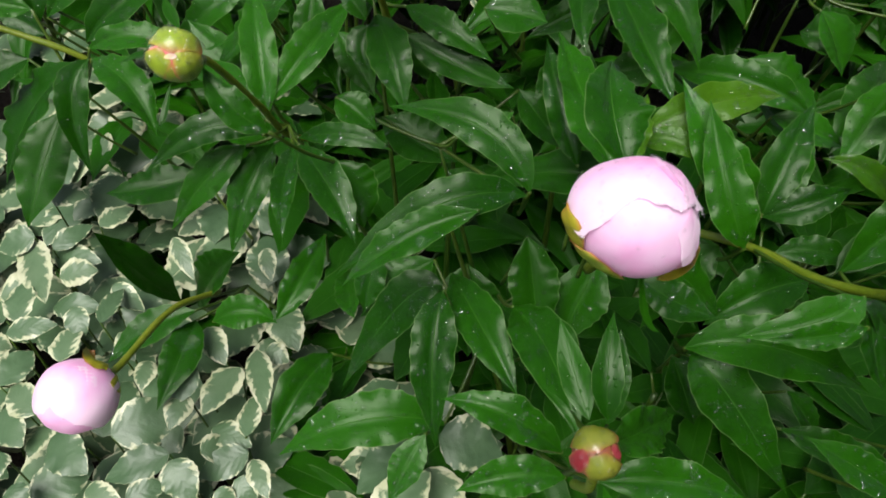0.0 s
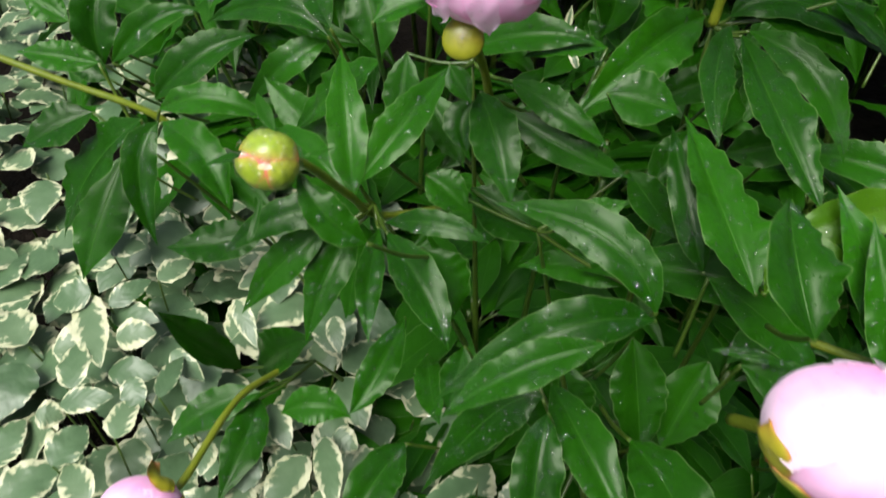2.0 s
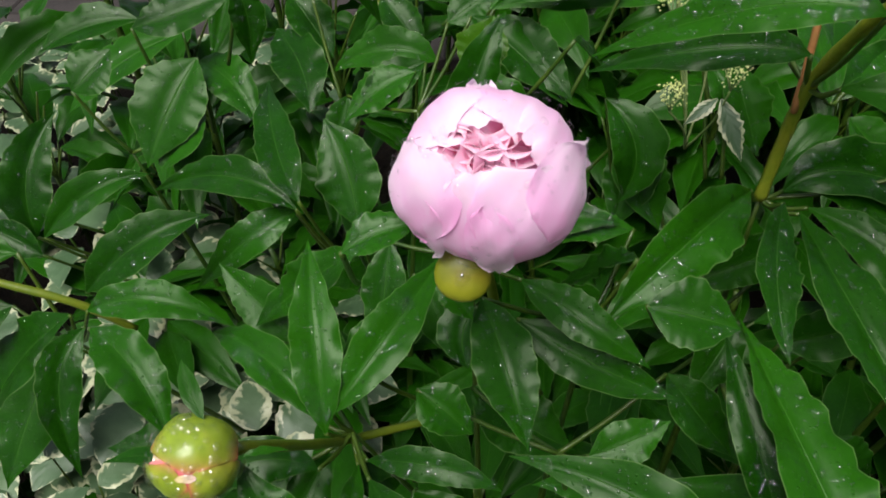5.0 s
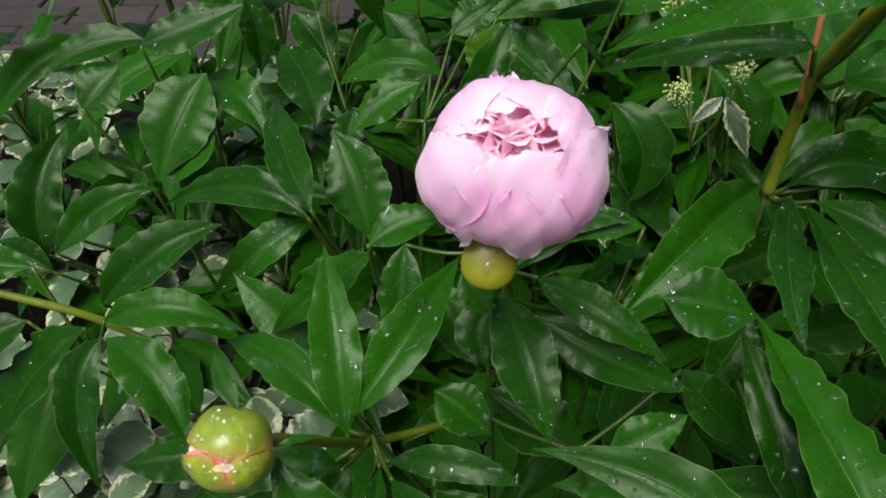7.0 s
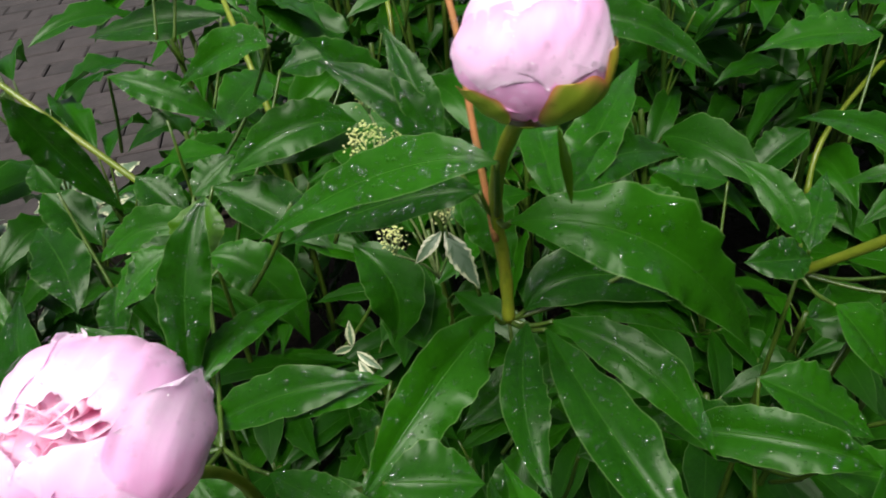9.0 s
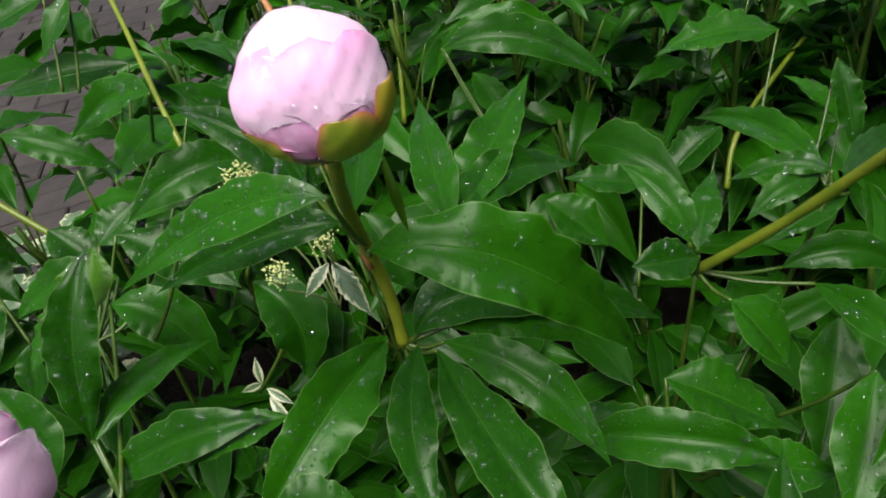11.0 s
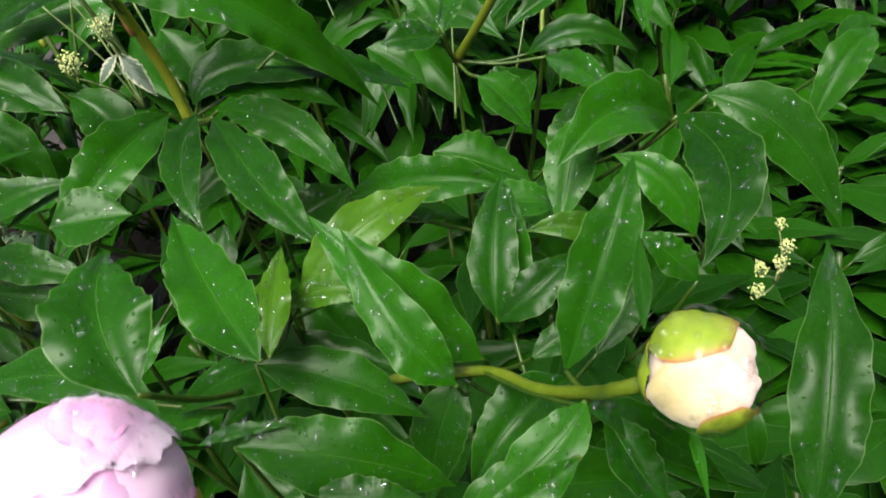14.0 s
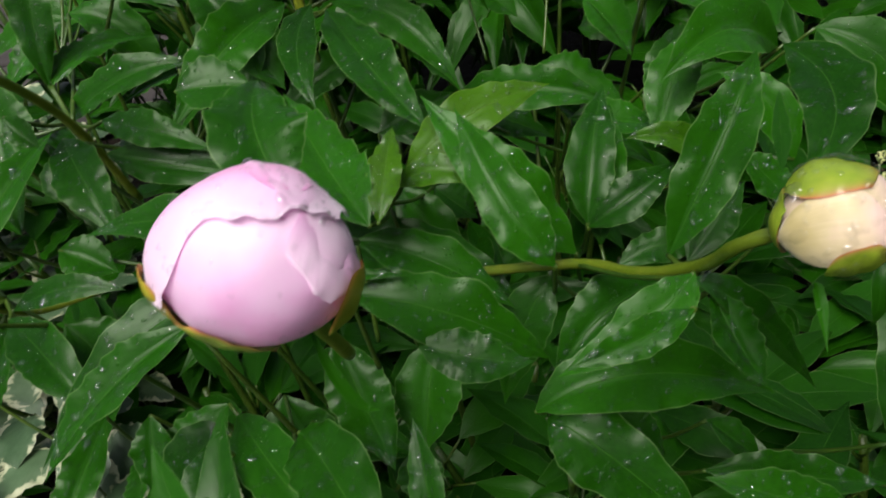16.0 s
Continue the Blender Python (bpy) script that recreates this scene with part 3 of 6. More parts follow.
blade(west, (-0.359, 0.538, 0.415), (-0.387, 0.526, 0.406), (-0.416, 0.514, 0.396), 0.036)
stalk(west, (-0.359, 0.538, 0.415), (-0.320, 0.527, 0.390))

mid = peony('peony shoot with long glossy rain-beaded leaves', (-0.003, 0.443, 0.400), (0.06, 0.46))
blade(mid, (0.052, 0.324, 0.466), (-0.004, 0.312, 0.468), (-0.067, 0.286, 0.434), 0.029, up=(0.00, -0.51, 0.86))
stalk(mid, (0.052, 0.324, 0.466), (0.056, 0.372, 0.397))
blade(mid, (0.056, 0.335, 0.458), (0.025, 0.369, 0.482), (-0.037, 0.395, 0.479), 0.030, up=(-0.04, -0.58, 0.82))
stalk(mid, (0.056, 0.335, 0.458), (0.057, 0.380, 0.390))
blade(mid, (0.067, 0.421, 0.367), (0.028, 0.442, 0.361), (-0.014, 0.452, 0.346), 0.028)
stalk(mid, (0.067, 0.421, 0.367), (-0.003, 0.443, 0.400))
blade(mid, (-0.052, 0.502, 0.380), (-0.020, 0.484, 0.365), (0.015, 0.472, 0.355), 0.045)
stalk(mid, (-0.052, 0.502, 0.380), (-0.003, 0.443, 0.400))
blade(mid, (-0.091, 0.554, 0.432), (-0.074, 0.532, 0.414), (-0.058, 0.509, 0.395), 0.030)
stalk(mid, (-0.091, 0.554, 0.432), (-0.041, 0.521, 0.362))
blade(mid, (0.011, 0.430, 0.420), (0.033, 0.436, 0.426), (0.055, 0.444, 0.434), 0.025)
stalk(mid, (0.011, 0.430, 0.420), (-0.003, 0.443, 0.400))
blade(mid, (-0.051, 0.478, 0.487), (-0.058, 0.467, 0.476), (-0.055, 0.455, 0.463), 0.028)
stalk(mid, (-0.051, 0.478, 0.487), (-0.012, 0.472, 0.417))
blade(mid, (0.061, 0.481, 0.426), (0.080, 0.464, 0.407), (0.100, 0.449, 0.389), 0.031)
stalk(mid, (0.061, 0.481, 0.426), (-0.003, 0.443, 0.400))
blade(mid, (-0.084, 0.462, 0.434), (-0.068, 0.454, 0.425), (-0.052, 0.445, 0.415), 0.029)
stalk(mid, (-0.084, 0.462, 0.434), (-0.003, 0.443, 0.400))

mid2 = peony('peony shoot with drooping dark green leaves under the open flower', (0.015, 0.496, 0.457), (0.0, 0.52))
blade(mid2, (-0.048, 0.472, 0.500), (-0.036, 0.436, 0.487), (-0.026, 0.406, 0.464), 0.031, up=(-0.06, -0.46, 0.89))
stalk(mid2, (-0.048, 0.472, 0.500), (0.015, 0.496, 0.457))
blade(mid2, (-0.029, 0.472, 0.484), (0.011, 0.454, 0.469), (0.053, 0.441, 0.458), 0.027)
stalk(mid2, (-0.029, 0.472, 0.484), (0.015, 0.496, 0.457))
blade(mid2, (0.058, 0.491, 0.508), (0.035, 0.477, 0.496), (0.012, 0.462, 0.484), 0.026)
stalk(mid2, (0.058, 0.491, 0.508), (0.015, 0.496, 0.457))
blade(mid2, (0.030, 0.485, 0.516), (0.016, 0.512, 0.477), (-0.002, 0.535, 0.434), 0.023)
stalk(mid2, (0.030, 0.485, 0.516), (0.015, 0.496, 0.457))
blade(mid2, (0.039, 0.532, 0.494), (0.009, 0.530, 0.493), (-0.021, 0.525, 0.488), 0.020)
stalk(mid2, (0.039, 0.532, 0.494), (0.015, 0.496, 0.457))
blade(mid2, (0.146, 0.551, 0.466), (0.107, 0.540, 0.455), (0.069, 0.528, 0.443), 0.029)
stalk(mid2, (0.146, 0.551, 0.466), (0.096, 0.540, 0.396))
blade(mid2, (0.104, 0.505, 0.445), (0.089, 0.489, 0.428), (0.073, 0.473, 0.411), 0.027)
stalk(mid2, (0.104, 0.505, 0.445), (0.068, 0.510, 0.375))
blade(mid2, (-0.122, 0.460, 0.463), (-0.104, 0.469, 0.472), (-0.085, 0.477, 0.480), 0.021)
stalk(mid2, (-0.122, 0.460, 0.463), (-0.080, 0.481, 0.393))

rise = peony('peony shoot with a pale yellow-green young leaf among dark ones', (0.125, 0.398, 0.437), (0.14, 0.45))
blade(rise, (0.110, 0.344, 0.467), (0.096, 0.397, 0.478), (0.084, 0.472, 0.488), 0.039, up=(0.12, -0.62, 0.77))
stalk(rise, (0.110, 0.344, 0.467), (0.125, 0.398, 0.437))
blade(rise, (0.088, 0.258, 0.554), (0.082, 0.287, 0.567), (0.087, 0.319, 0.571), 0.035, up=(0.21, -0.62, 0.75))
stalk(rise, (0.088, 0.258, 0.554), (0.103, 0.310, 0.486))
blade(rise, (0.139, 0.392, 0.460), (0.185, 0.400, 0.477), (0.235, 0.410, 0.476), 0.029, YOUNG, up=(-0.05, -0.63, 0.78))
stalk(rise, (0.139, 0.392, 0.460), (0.125, 0.398, 0.437))
blade(rise, (0.129, 0.386, 0.456), (0.156, 0.376, 0.464), (0.176, 0.362, 0.454), 0.018, YOUNG, up=(0.01, -0.59, 0.81))
stalk(rise, (0.129, 0.386, 0.456), (0.125, 0.398, 0.437))
blade(rise, (0.115, 0.344, 0.467), (0.127, 0.371, 0.479), (0.139, 0.404, 0.483), 0.018, YOUNG, up=(0.06, -0.60, 0.79))
stalk(rise, (0.115, 0.344, 0.467), (0.125, 0.398, 0.437))
blade(rise, (0.134, 0.453, 0.409), (0.149, 0.430, 0.383), (0.164, 0.406, 0.358), 0.034)
stalk(rise, (0.134, 0.453, 0.409), (0.125, 0.398, 0.437))
blade(rise, (0.160, 0.460, 0.394), (0.171, 0.450, 0.382), (0.183, 0.440, 0.371), 0.030)
stalk(rise, (0.160, 0.460, 0.394), (0.125, 0.398, 0.437))

front = peony('peony shoot with broad wet leaves beside the half-open flower', (0.238, 0.332, 0.350), (0.22, 0.42))
blade(front, (0.193, 0.305, 0.437), (0.179, 0.330, 0.467), (0.171, 0.378, 0.499), 0.029, up=(-0.27, -0.50, 0.82))
stalk(front, (0.193, 0.305, 0.437), (0.204, 0.349, 0.372))
blade(front, (0.248, 0.380, 0.368), (0.266, 0.412, 0.403), (0.288, 0.448, 0.425), 0.032, up=(-0.32, -0.50, 0.80))
stalk(front, (0.248, 0.380, 0.368), (0.238, 0.332, 0.350))
blade(front, (0.278, 0.324, 0.388), (0.303, 0.338, 0.400), (0.328, 0.350, 0.410), 0.025)
stalk(front, (0.278, 0.324, 0.388), (0.238, 0.332, 0.350))
blade(front, (0.233, 0.242, 0.470), (0.205, 0.232, 0.459), (0.166, 0.233, 0.445), 0.024, up=(-0.11, -0.40, 0.91))
stalk(front, (0.233, 0.242, 0.470), (0.187, 0.324, 0.305))
blade(front, (0.163, 0.269, 0.376), (0.222, 0.263, 0.383), (0.287, 0.245, 0.356), 0.040, up=(-0.31, -0.36, 0.88))
stalk(front, (0.163, 0.269, 0.376), (0.183, 0.319, 0.306))
blade(front, (0.168, 0.268, 0.368), (0.192, 0.241, 0.356), (0.234, 0.195, 0.307), 0.041, up=(-0.26, -0.32, 0.91))
stalk(front, (0.168, 0.268, 0.368), (0.184, 0.320, 0.300))
blade(front, (0.214, 0.209, 0.489), (0.189, 0.206, 0.486), (0.163, 0.205, 0.485), 0.014)
stalk(front, (0.214, 0.209, 0.489), (0.216, 0.259, 0.419))
blade(front, (0.241, 0.241, 0.458), (0.242, 0.223, 0.443), (0.248, 0.206, 0.429), 0.023)
stalk(front, (0.241, 0.241, 0.458), (0.233, 0.291, 0.388))
blade(front, (0.275, 0.168, 0.368), (0.245, 0.182, 0.380), (0.216, 0.197, 0.392), 0.024)
stalk(front, (0.275, 0.168, 0.368), (0.256, 0.218, 0.298))
blade(front, (0.115, 0.269, 0.455), (0.137, 0.257, 0.445), (0.162, 0.250, 0.439), 0.024)
stalk(front, (0.115, 0.269, 0.455), (0.152, 0.319, 0.385))
blade(front, (0.261, 0.530, 0.421), (0.291, 0.511, 0.405), (0.320, 0.490, 0.387), 0.044)
stalk(front, (0.261, 0.530, 0.421), (0.246, 0.491, 0.351))
blade(front, (0.364, 0.564, 0.433), (0.333, 0.560, 0.426), (0.315, 0.567, 0.423), 0.041, up=(-0.23, -0.65, 0.72))
stalk(front, (0.364, 0.564, 0.433), (0.284, 0.523, 0.361))
blade(front, (0.384, 0.530, 0.421), (0.357, 0.498, 0.394), (0.328, 0.467, 0.368), 0.040)
stalk(front, (0.384, 0.530, 0.421), (0.334, 0.491, 0.351))
blade(front, (0.205, 0.353, 0.381), (0.179, 0.343, 0.354), (0.157, 0.331, 0.306), 0.034, up=(-0.03, -0.45, 0.89))
stalk(front, (0.205, 0.353, 0.381), (0.238, 0.332, 0.350))
blade(front, (0.256, 0.316, 0.389), (0.216, 0.305, 0.387), (0.182, 0.293, 0.367), 0.036, up=(-0.10, -0.43, 0.90))
stalk(front, (0.256, 0.316, 0.389), (0.238, 0.332, 0.350))
blade(front, (0.255, 0.255, 0.285), (0.306, 0.238, 0.272), (0.356, 0.222, 0.259), 0.028)
stalk(front, (0.255, 0.255, 0.285), (0.243, 0.305, 0.215))
blade(front, (0.227, 0.324, 0.270), (0.240, 0.310, 0.255), (0.252, 0.296, 0.241), 0.027)
stalk(front, (0.227, 0.324, 0.270), (0.238, 0.332, 0.350))
blade(front, (0.285, 0.304, 0.254), (0.299, 0.291, 0.240), (0.313, 0.277, 0.226), 0.024)
stalk(front, (0.285, 0.304, 0.254), (0.262, 0.345, 0.184))
blade(front, (0.197, 0.339, 0.253), (0.208, 0.318, 0.230), (0.219, 0.297, 0.207), 0.036)
stalk(front, (0.197, 0.339, 0.253), (0.205, 0.367, 0.183))

low = peony('low peony shoot with deep green leaves near the soil', (0.027, 0.301, 0.324), (0.02, 0.4))
blade(low, (0.006, 0.333, 0.375), (0.027, 0.282, 0.378), (0.049, 0.237, 0.367), 0.032, up=(-0.04, -0.40, 0.91))
stalk(low, (0.006, 0.333, 0.375), (0.027, 0.301, 0.324))
blade(low, (0.000, 0.299, 0.400), (-0.007, 0.260, 0.377), (-0.005, 0.217, 0.332), 0.031, up=(0.01, -0.38, 0.92))
stalk(low, (0.000, 0.299, 0.400), (0.027, 0.301, 0.324))
blade(low, (0.000, 0.323, 0.374), (-0.033, 0.320, 0.351), (-0.079, 0.291, 0.285), 0.035, up=(0.04, -0.42, 0.90))
stalk(low, (0.000, 0.323, 0.374), (0.027, 0.301, 0.324))
blade(low, (0.046, 0.282, 0.405), (0.064, 0.235, 0.420), (0.076, 0.184, 0.412), 0.036, up=(-0.11, -0.38, 0.92))
stalk(low, (0.046, 0.282, 0.405), (0.042, 0.333, 0.348))
blade(low, (0.064, 0.173, 0.423), (0.033, 0.186, 0.441), (-0.001, 0.195, 0.442), 0.022, up=(-0.06, -0.33, 0.94))
stalk(low, (0.064, 0.173, 0.423), (0.051, 0.216, 0.347))
blade(low, (0.069, 0.170, 0.396), (0.037, 0.171, 0.397), (0.007, 0.164, 0.391), 0.023)
stalk(low, (0.069, 0.170, 0.396), (0.052, 0.220, 0.326))
blade(low, (0.091, 0.173, 0.383), (0.135, 0.173, 0.383), (0.178, 0.164, 0.375), 0.027)
stalk(low, (0.091, 0.173, 0.383), (0.066, 0.223, 0.313))
blade(low, (0.001, 0.249, 0.306), (-0.059, 0.246, 0.315), (-0.120, 0.231, 0.291), 0.040, up=(0.08, -0.32, 0.94))
stalk(low, (0.001, 0.249, 0.306), (0.027, 0.301, 0.324))
blade(low, (-0.012, 0.221, 0.345), (-0.025, 0.204, 0.331), (-0.036, 0.186, 0.316), 0.023)
stalk(low, (-0.012, 0.221, 0.345), (-0.001, 0.271, 0.275))
blade(low, (-0.097, 0.345, 0.247), (-0.121, 0.305, 0.249), (-0.141, 0.266, 0.234), 0.037, up=(0.14, -0.34, 0.93))
stalk(low, (-0.097, 0.345, 0.247), (-0.048, 0.371, 0.186))
blade(low, (0.020, 0.387, 0.319), (0.020, 0.361, 0.288), (0.021, 0.335, 0.258), 0.057)
stalk(low, (0.020, 0.387, 0.319), (0.027, 0.301, 0.324))
blade(low, (0.066, 0.380, 0.362), (0.072, 0.350, 0.327), (0.078, 0.319, 0.293), 0.040)
stalk(low, (0.066, 0.380, 0.362), (0.050, 0.387, 0.292))
blade(low, (0.128, 0.384, 0.328), (0.113, 0.362, 0.300), (0.098, 0.339, 0.272), 0.046)
stalk(low, (0.128, 0.384, 0.328), (0.090, 0.390, 0.258))
blade(low, (-0.007, 0.365, 0.352), (-0.037, 0.352, 0.332), (-0.066, 0.338, 0.313), 0.039)
stalk(low, (-0.007, 0.365, 0.352), (0.027, 0.301, 0.324))
blade(low, (-0.052, 0.366, 0.363), (-0.057, 0.350, 0.343), (-0.062, 0.334, 0.324), 0.025)
stalk(low, (-0.052, 0.366, 0.363), (-0.027, 0.378, 0.293))
blade(low, (0.093, 0.343, 0.276), (0.091, 0.329, 0.260), (0.090, 0.316, 0.244), 0.032)
stalk(low, (0.093, 0.343, 0.276), (0.067, 0.363, 0.206))

bud3 = peony('peony shoot ending in a small crimson and green bud', (0.079, 0.159, 0.443), (0.06, 0.28))
blade(bud3, (0.095, 0.197, 0.406), (0.101, 0.218, 0.424), (0.103, 0.240, 0.442), 0.016)
stalk(bud3, (0.095, 0.197, 0.406), (0.079, 0.159, 0.443))
blade(bud3, (0.063, 0.122, 0.540), (0.084, 0.142, 0.512), (0.108, 0.163, 0.485), 0.020)
stalk(bud3, (0.063, 0.122, 0.540), (0.062, 0.172, 0.470))

pink = peony('leaning peony shoot with a closed pale pink bud over ground cover', (-0.179, 0.410, 0.259), (-0.12, 0.46))
blade(pink, (-0.256, 0.426, 0.213), (-0.268, 0.401, 0.300), (-0.274, 0.383, 0.364), 0.029, up=(0.29, -0.43, 0.85))
stalk(pink, (-0.256, 0.426, 0.213), (-0.179, 0.410, 0.259))
blade(pink, (-0.183, 0.335, 0.311), (-0.156, 0.339, 0.318), (-0.132, 0.334, 0.310), 0.028, up=(0.19, -0.41, 0.89))
stalk(pink, (-0.183, 0.335, 0.311), (-0.168, 0.382, 0.246))
blade(pink, (-0.212, 0.366, 0.282), (-0.252, 0.353, 0.270), (-0.286, 0.332, 0.253), 0.030)
stalk(pink, (-0.212, 0.366, 0.282), (-0.179, 0.410, 0.259))
blade(pink, (-0.218, 0.371, 0.260), (-0.221, 0.328, 0.264), (-0.233, 0.286, 0.254), 0.032, up=(0.24, -0.36, 0.90))
stalk(pink, (-0.218, 0.371, 0.260), (-0.179, 0.410, 0.259))
blade(pink, (-0.244, 0.431, 0.199), (-0.203, 0.408, 0.276), (-0.162, 0.378, 0.346), 0.042)
stalk(pink, (-0.244, 0.431, 0.199), (-0.201, 0.441, 0.129))
blade(pink, (-0.099, 0.409, 0.331), (-0.118, 0.363, 0.320), (-0.134, 0.337, 0.310), 0.027, up=(0.14, -0.44, 0.89))
stalk(pink, (-0.099, 0.409, 0.331), (-0.106, 0.432, 0.268))
blade(pink, (-0.081, 0.396, 0.300), (-0.075, 0.355, 0.320), (-0.066, 0.316, 0.342), 0.024)
stalk(pink, (-0.081, 0.396, 0.300), (-0.095, 0.418, 0.230))
blade(pink, (-0.083, 0.411, 0.414), (-0.070, 0.397, 0.392), (-0.061, 0.382, 0.370), 0.044)
stalk(pink, (-0.083, 0.411, 0.414), (-0.096, 0.428, 0.344))
blade(pink, (-0.243, 0.534, 0.281), (-0.289, 0.522, 0.272), (-0.338, 0.519, 0.268), 0.041)
stalk(pink, (-0.243, 0.534, 0.281), (-0.200, 0.508, 0.211))

back = peony('peony shoot with glossy leaves behind the open pink flower', (-0.093, 0.684, 0.471), (-0.12, 0.66))
blade(back, (-0.170, 0.587, 0.459), (-0.222, 0.613, 0.465), (-0.287, 0.632, 0.436), 0.028, up=(0.22, -0.59, 0.78))
stalk(back, (-0.170, 0.587, 0.459), (-0.152, 0.612, 0.389))
blade(back, (-0.174, 0.599, 0.446), (-0.209, 0.583, 0.431), (-0.247, 0.569, 0.398), 0.027, up=(0.20, -0.54, 0.82))
stalk(back, (-0.174, 0.599, 0.446), (-0.155, 0.620, 0.375))
blade(back, (-0.166, 0.583, 0.469), (-0.190, 0.636, 0.479), (-0.208, 0.709, 0.483), 0.029, up=(0.18, -0.62, 0.76))
stalk(back, (-0.166, 0.583, 0.469), (-0.148, 0.607, 0.394))
blade(back, (-0.134, 0.606, 0.426), (-0.141, 0.633, 0.456), (-0.159, 0.658, 0.483), 0.046)
stalk(back, (-0.134, 0.606, 0.426), (-0.129, 0.625, 0.356))
blade(back, (-0.103, 0.415, 0.588), (-0.088, 0.420, 0.593), (-0.072, 0.423, 0.596), 0.017)
stalk(back, (-0.103, 0.415, 0.588), (-0.109, 0.465, 0.518))
blade(back, (-0.081, 0.748, 0.476), (-0.123, 0.756, 0.482), (-0.169, 0.755, 0.461), 0.034, up=(0.07, -0.70, 0.71))
stalk(back, (-0.081, 0.748, 0.476), (-0.093, 0.684, 0.471))
blade(back, (-0.089, 0.731, 0.485), (-0.119, 0.717, 0.471), (-0.143, 0.698, 0.451), 0.032)
stalk(back, (-0.089, 0.731, 0.485), (-0.093, 0.684, 0.471))
blade(back, (-0.055, 0.604, 0.549), (-0.047, 0.616, 0.562), (-0.041, 0.628, 0.576), 0.031, YOUNG)
stalk(back, (-0.055, 0.604, 0.549), (-0.078, 0.623, 0.479))
blade(back, (-0.034, 0.719, 0.530), (-0.007, 0.692, 0.511), (0.018, 0.665, 0.491), 0.034)
stalk(back, (-0.034, 0.719, 0.530), (-0.064, 0.698, 0.460))
blade(back, (0.006, 0.614, 0.567), (0.031, 0.643, 0.518), (0.048, 0.665, 0.460), 0.035)
stalk(back, (0.006, 0.614, 0.567), (-0.038, 0.630, 0.497))
blade(back, (0.051, 0.646, 0.476), (0.064, 0.624, 0.451), (0.078, 0.602, 0.427), 0.045)
stalk(back, (0.051, 0.646, 0.476), (0.001, 0.651, 0.406))
blade(back, (-0.118, 0.519, 0.488), (-0.153, 0.520, 0.456), (-0.190, 0.517, 0.421), 0.028)
stalk(back, (-0.118, 0.519, 0.488), (-0.119, 0.568, 0.418))
blade(back, (-0.054, 0.711, 0.533), (-0.018, 0.690, 0.511), (0.015, 0.667, 0.486), 0.036)
stalk(back, (-0.054, 0.711, 0.533), (-0.093, 0.684, 0.471))
blade(back, (-0.063, 0.695, 0.478), (-0.040, 0.719, 0.433), (-0.018, 0.738, 0.381), 0.041)
stalk(back, (-0.063, 0.695, 0.478), (-0.093, 0.684, 0.471))
blade(back, (0.000, 0.853, 0.547), (0.036, 0.850, 0.550), (0.073, 0.848, 0.553), 0.039)
stalk(back, (0.000, 0.853, 0.547), (-0.042, 0.803, 0.477))
blade(back, (-0.153, 0.729, 0.456), (-0.159, 0.715, 0.436), (-0.166, 0.700, 0.416), 0.026)
stalk(back, (-0.153, 0.729, 0.456), (-0.093, 0.684, 0.471))
blade(back, (-0.181, 0.779, 0.517), (-0.188, 0.788, 0.528), (-0.194, 0.797, 0.538), 0.027)
stalk(back, (-0.181, 0.779, 0.517), (-0.160, 0.737, 0.447))
blade(back, (-0.128, 0.798, 0.507), (-0.110, 0.782, 0.489), (-0.091, 0.766, 0.471), 0.033)
stalk(back, (-0.128, 0.798, 0.507), (-0.125, 0.750, 0.437))
blade(back, (-0.208, 0.817, 0.500), (-0.189, 0.799, 0.480), (-0.170, 0.781, 0.460), 0.039)
stalk(back, (-0.208, 0.817, 0.500), (-0.177, 0.767, 0.430))
blade(back, (-0.071, 0.720, 0.524), (-0.054, 0.729, 0.532), (-0.037, 0.737, 0.541), 0.029)
stalk(back, (-0.071, 0.720, 0.524), (-0.093, 0.684, 0.471))
blade(back, (0.052, 0.714, 0.556), (0.007, 0.708, 0.563), (-0.041, 0.699, 0.544), 0.035, up=(0.15, -0.71, 0.69))
stalk(back, (0.052, 0.714, 0.556), (0.018, 0.690, 0.478))

west2 = peony('peony shoot with upright dark leaves beside variegated ground cover', (-0.318, 0.679, 0.436), (-0.27, 0.72))
blade(west2, (-0.390, 0.629, 0.392), (-0.394, 0.657, 0.432), (-0.375, 0.696, 0.464), 0.039, up=(0.39, -0.54, 0.75))
stalk(west2, (-0.390, 0.629, 0.392), (-0.346, 0.660, 0.319))
blade(west2, (-0.370, 0.611, 0.409), (-0.332, 0.629, 0.437), (-0.291, 0.644, 0.443), 0.027, up=(0.34, -0.54, 0.77))
stalk(west2, (-0.370, 0.611, 0.409), (-0.335, 0.649, 0.339))
blade(west2, (-0.298, 0.531, 0.437), (-0.260, 0.548, 0.464), (-0.218, 0.566, 0.473), 0.032, up=(0.29, -0.52, 0.80))
stalk(west2, (-0.298, 0.531, 0.437), (-0.288, 0.583, 0.369))
blade(west2, (-0.380, 0.612, 0.389), (-0.403, 0.621, 0.400), (-0.429, 0.627, 0.407), 0.027)
stalk(west2, (-0.380, 0.612, 0.389), (-0.341, 0.650, 0.319))
blade(west2, (-0.259, 0.710, 0.501), (-0.280, 0.682, 0.472), (-0.296, 0.653, 0.441), 0.056)
stalk(west2, (-0.259, 0.710, 0.501), (-0.263, 0.713, 0.431))
blade(west2, (-0.270, 0.739, 0.481), (-0.238, 0.711, 0.478), (-0.214, 0.682, 0.457), 0.035, up=(0.22, -0.65, 0.72))
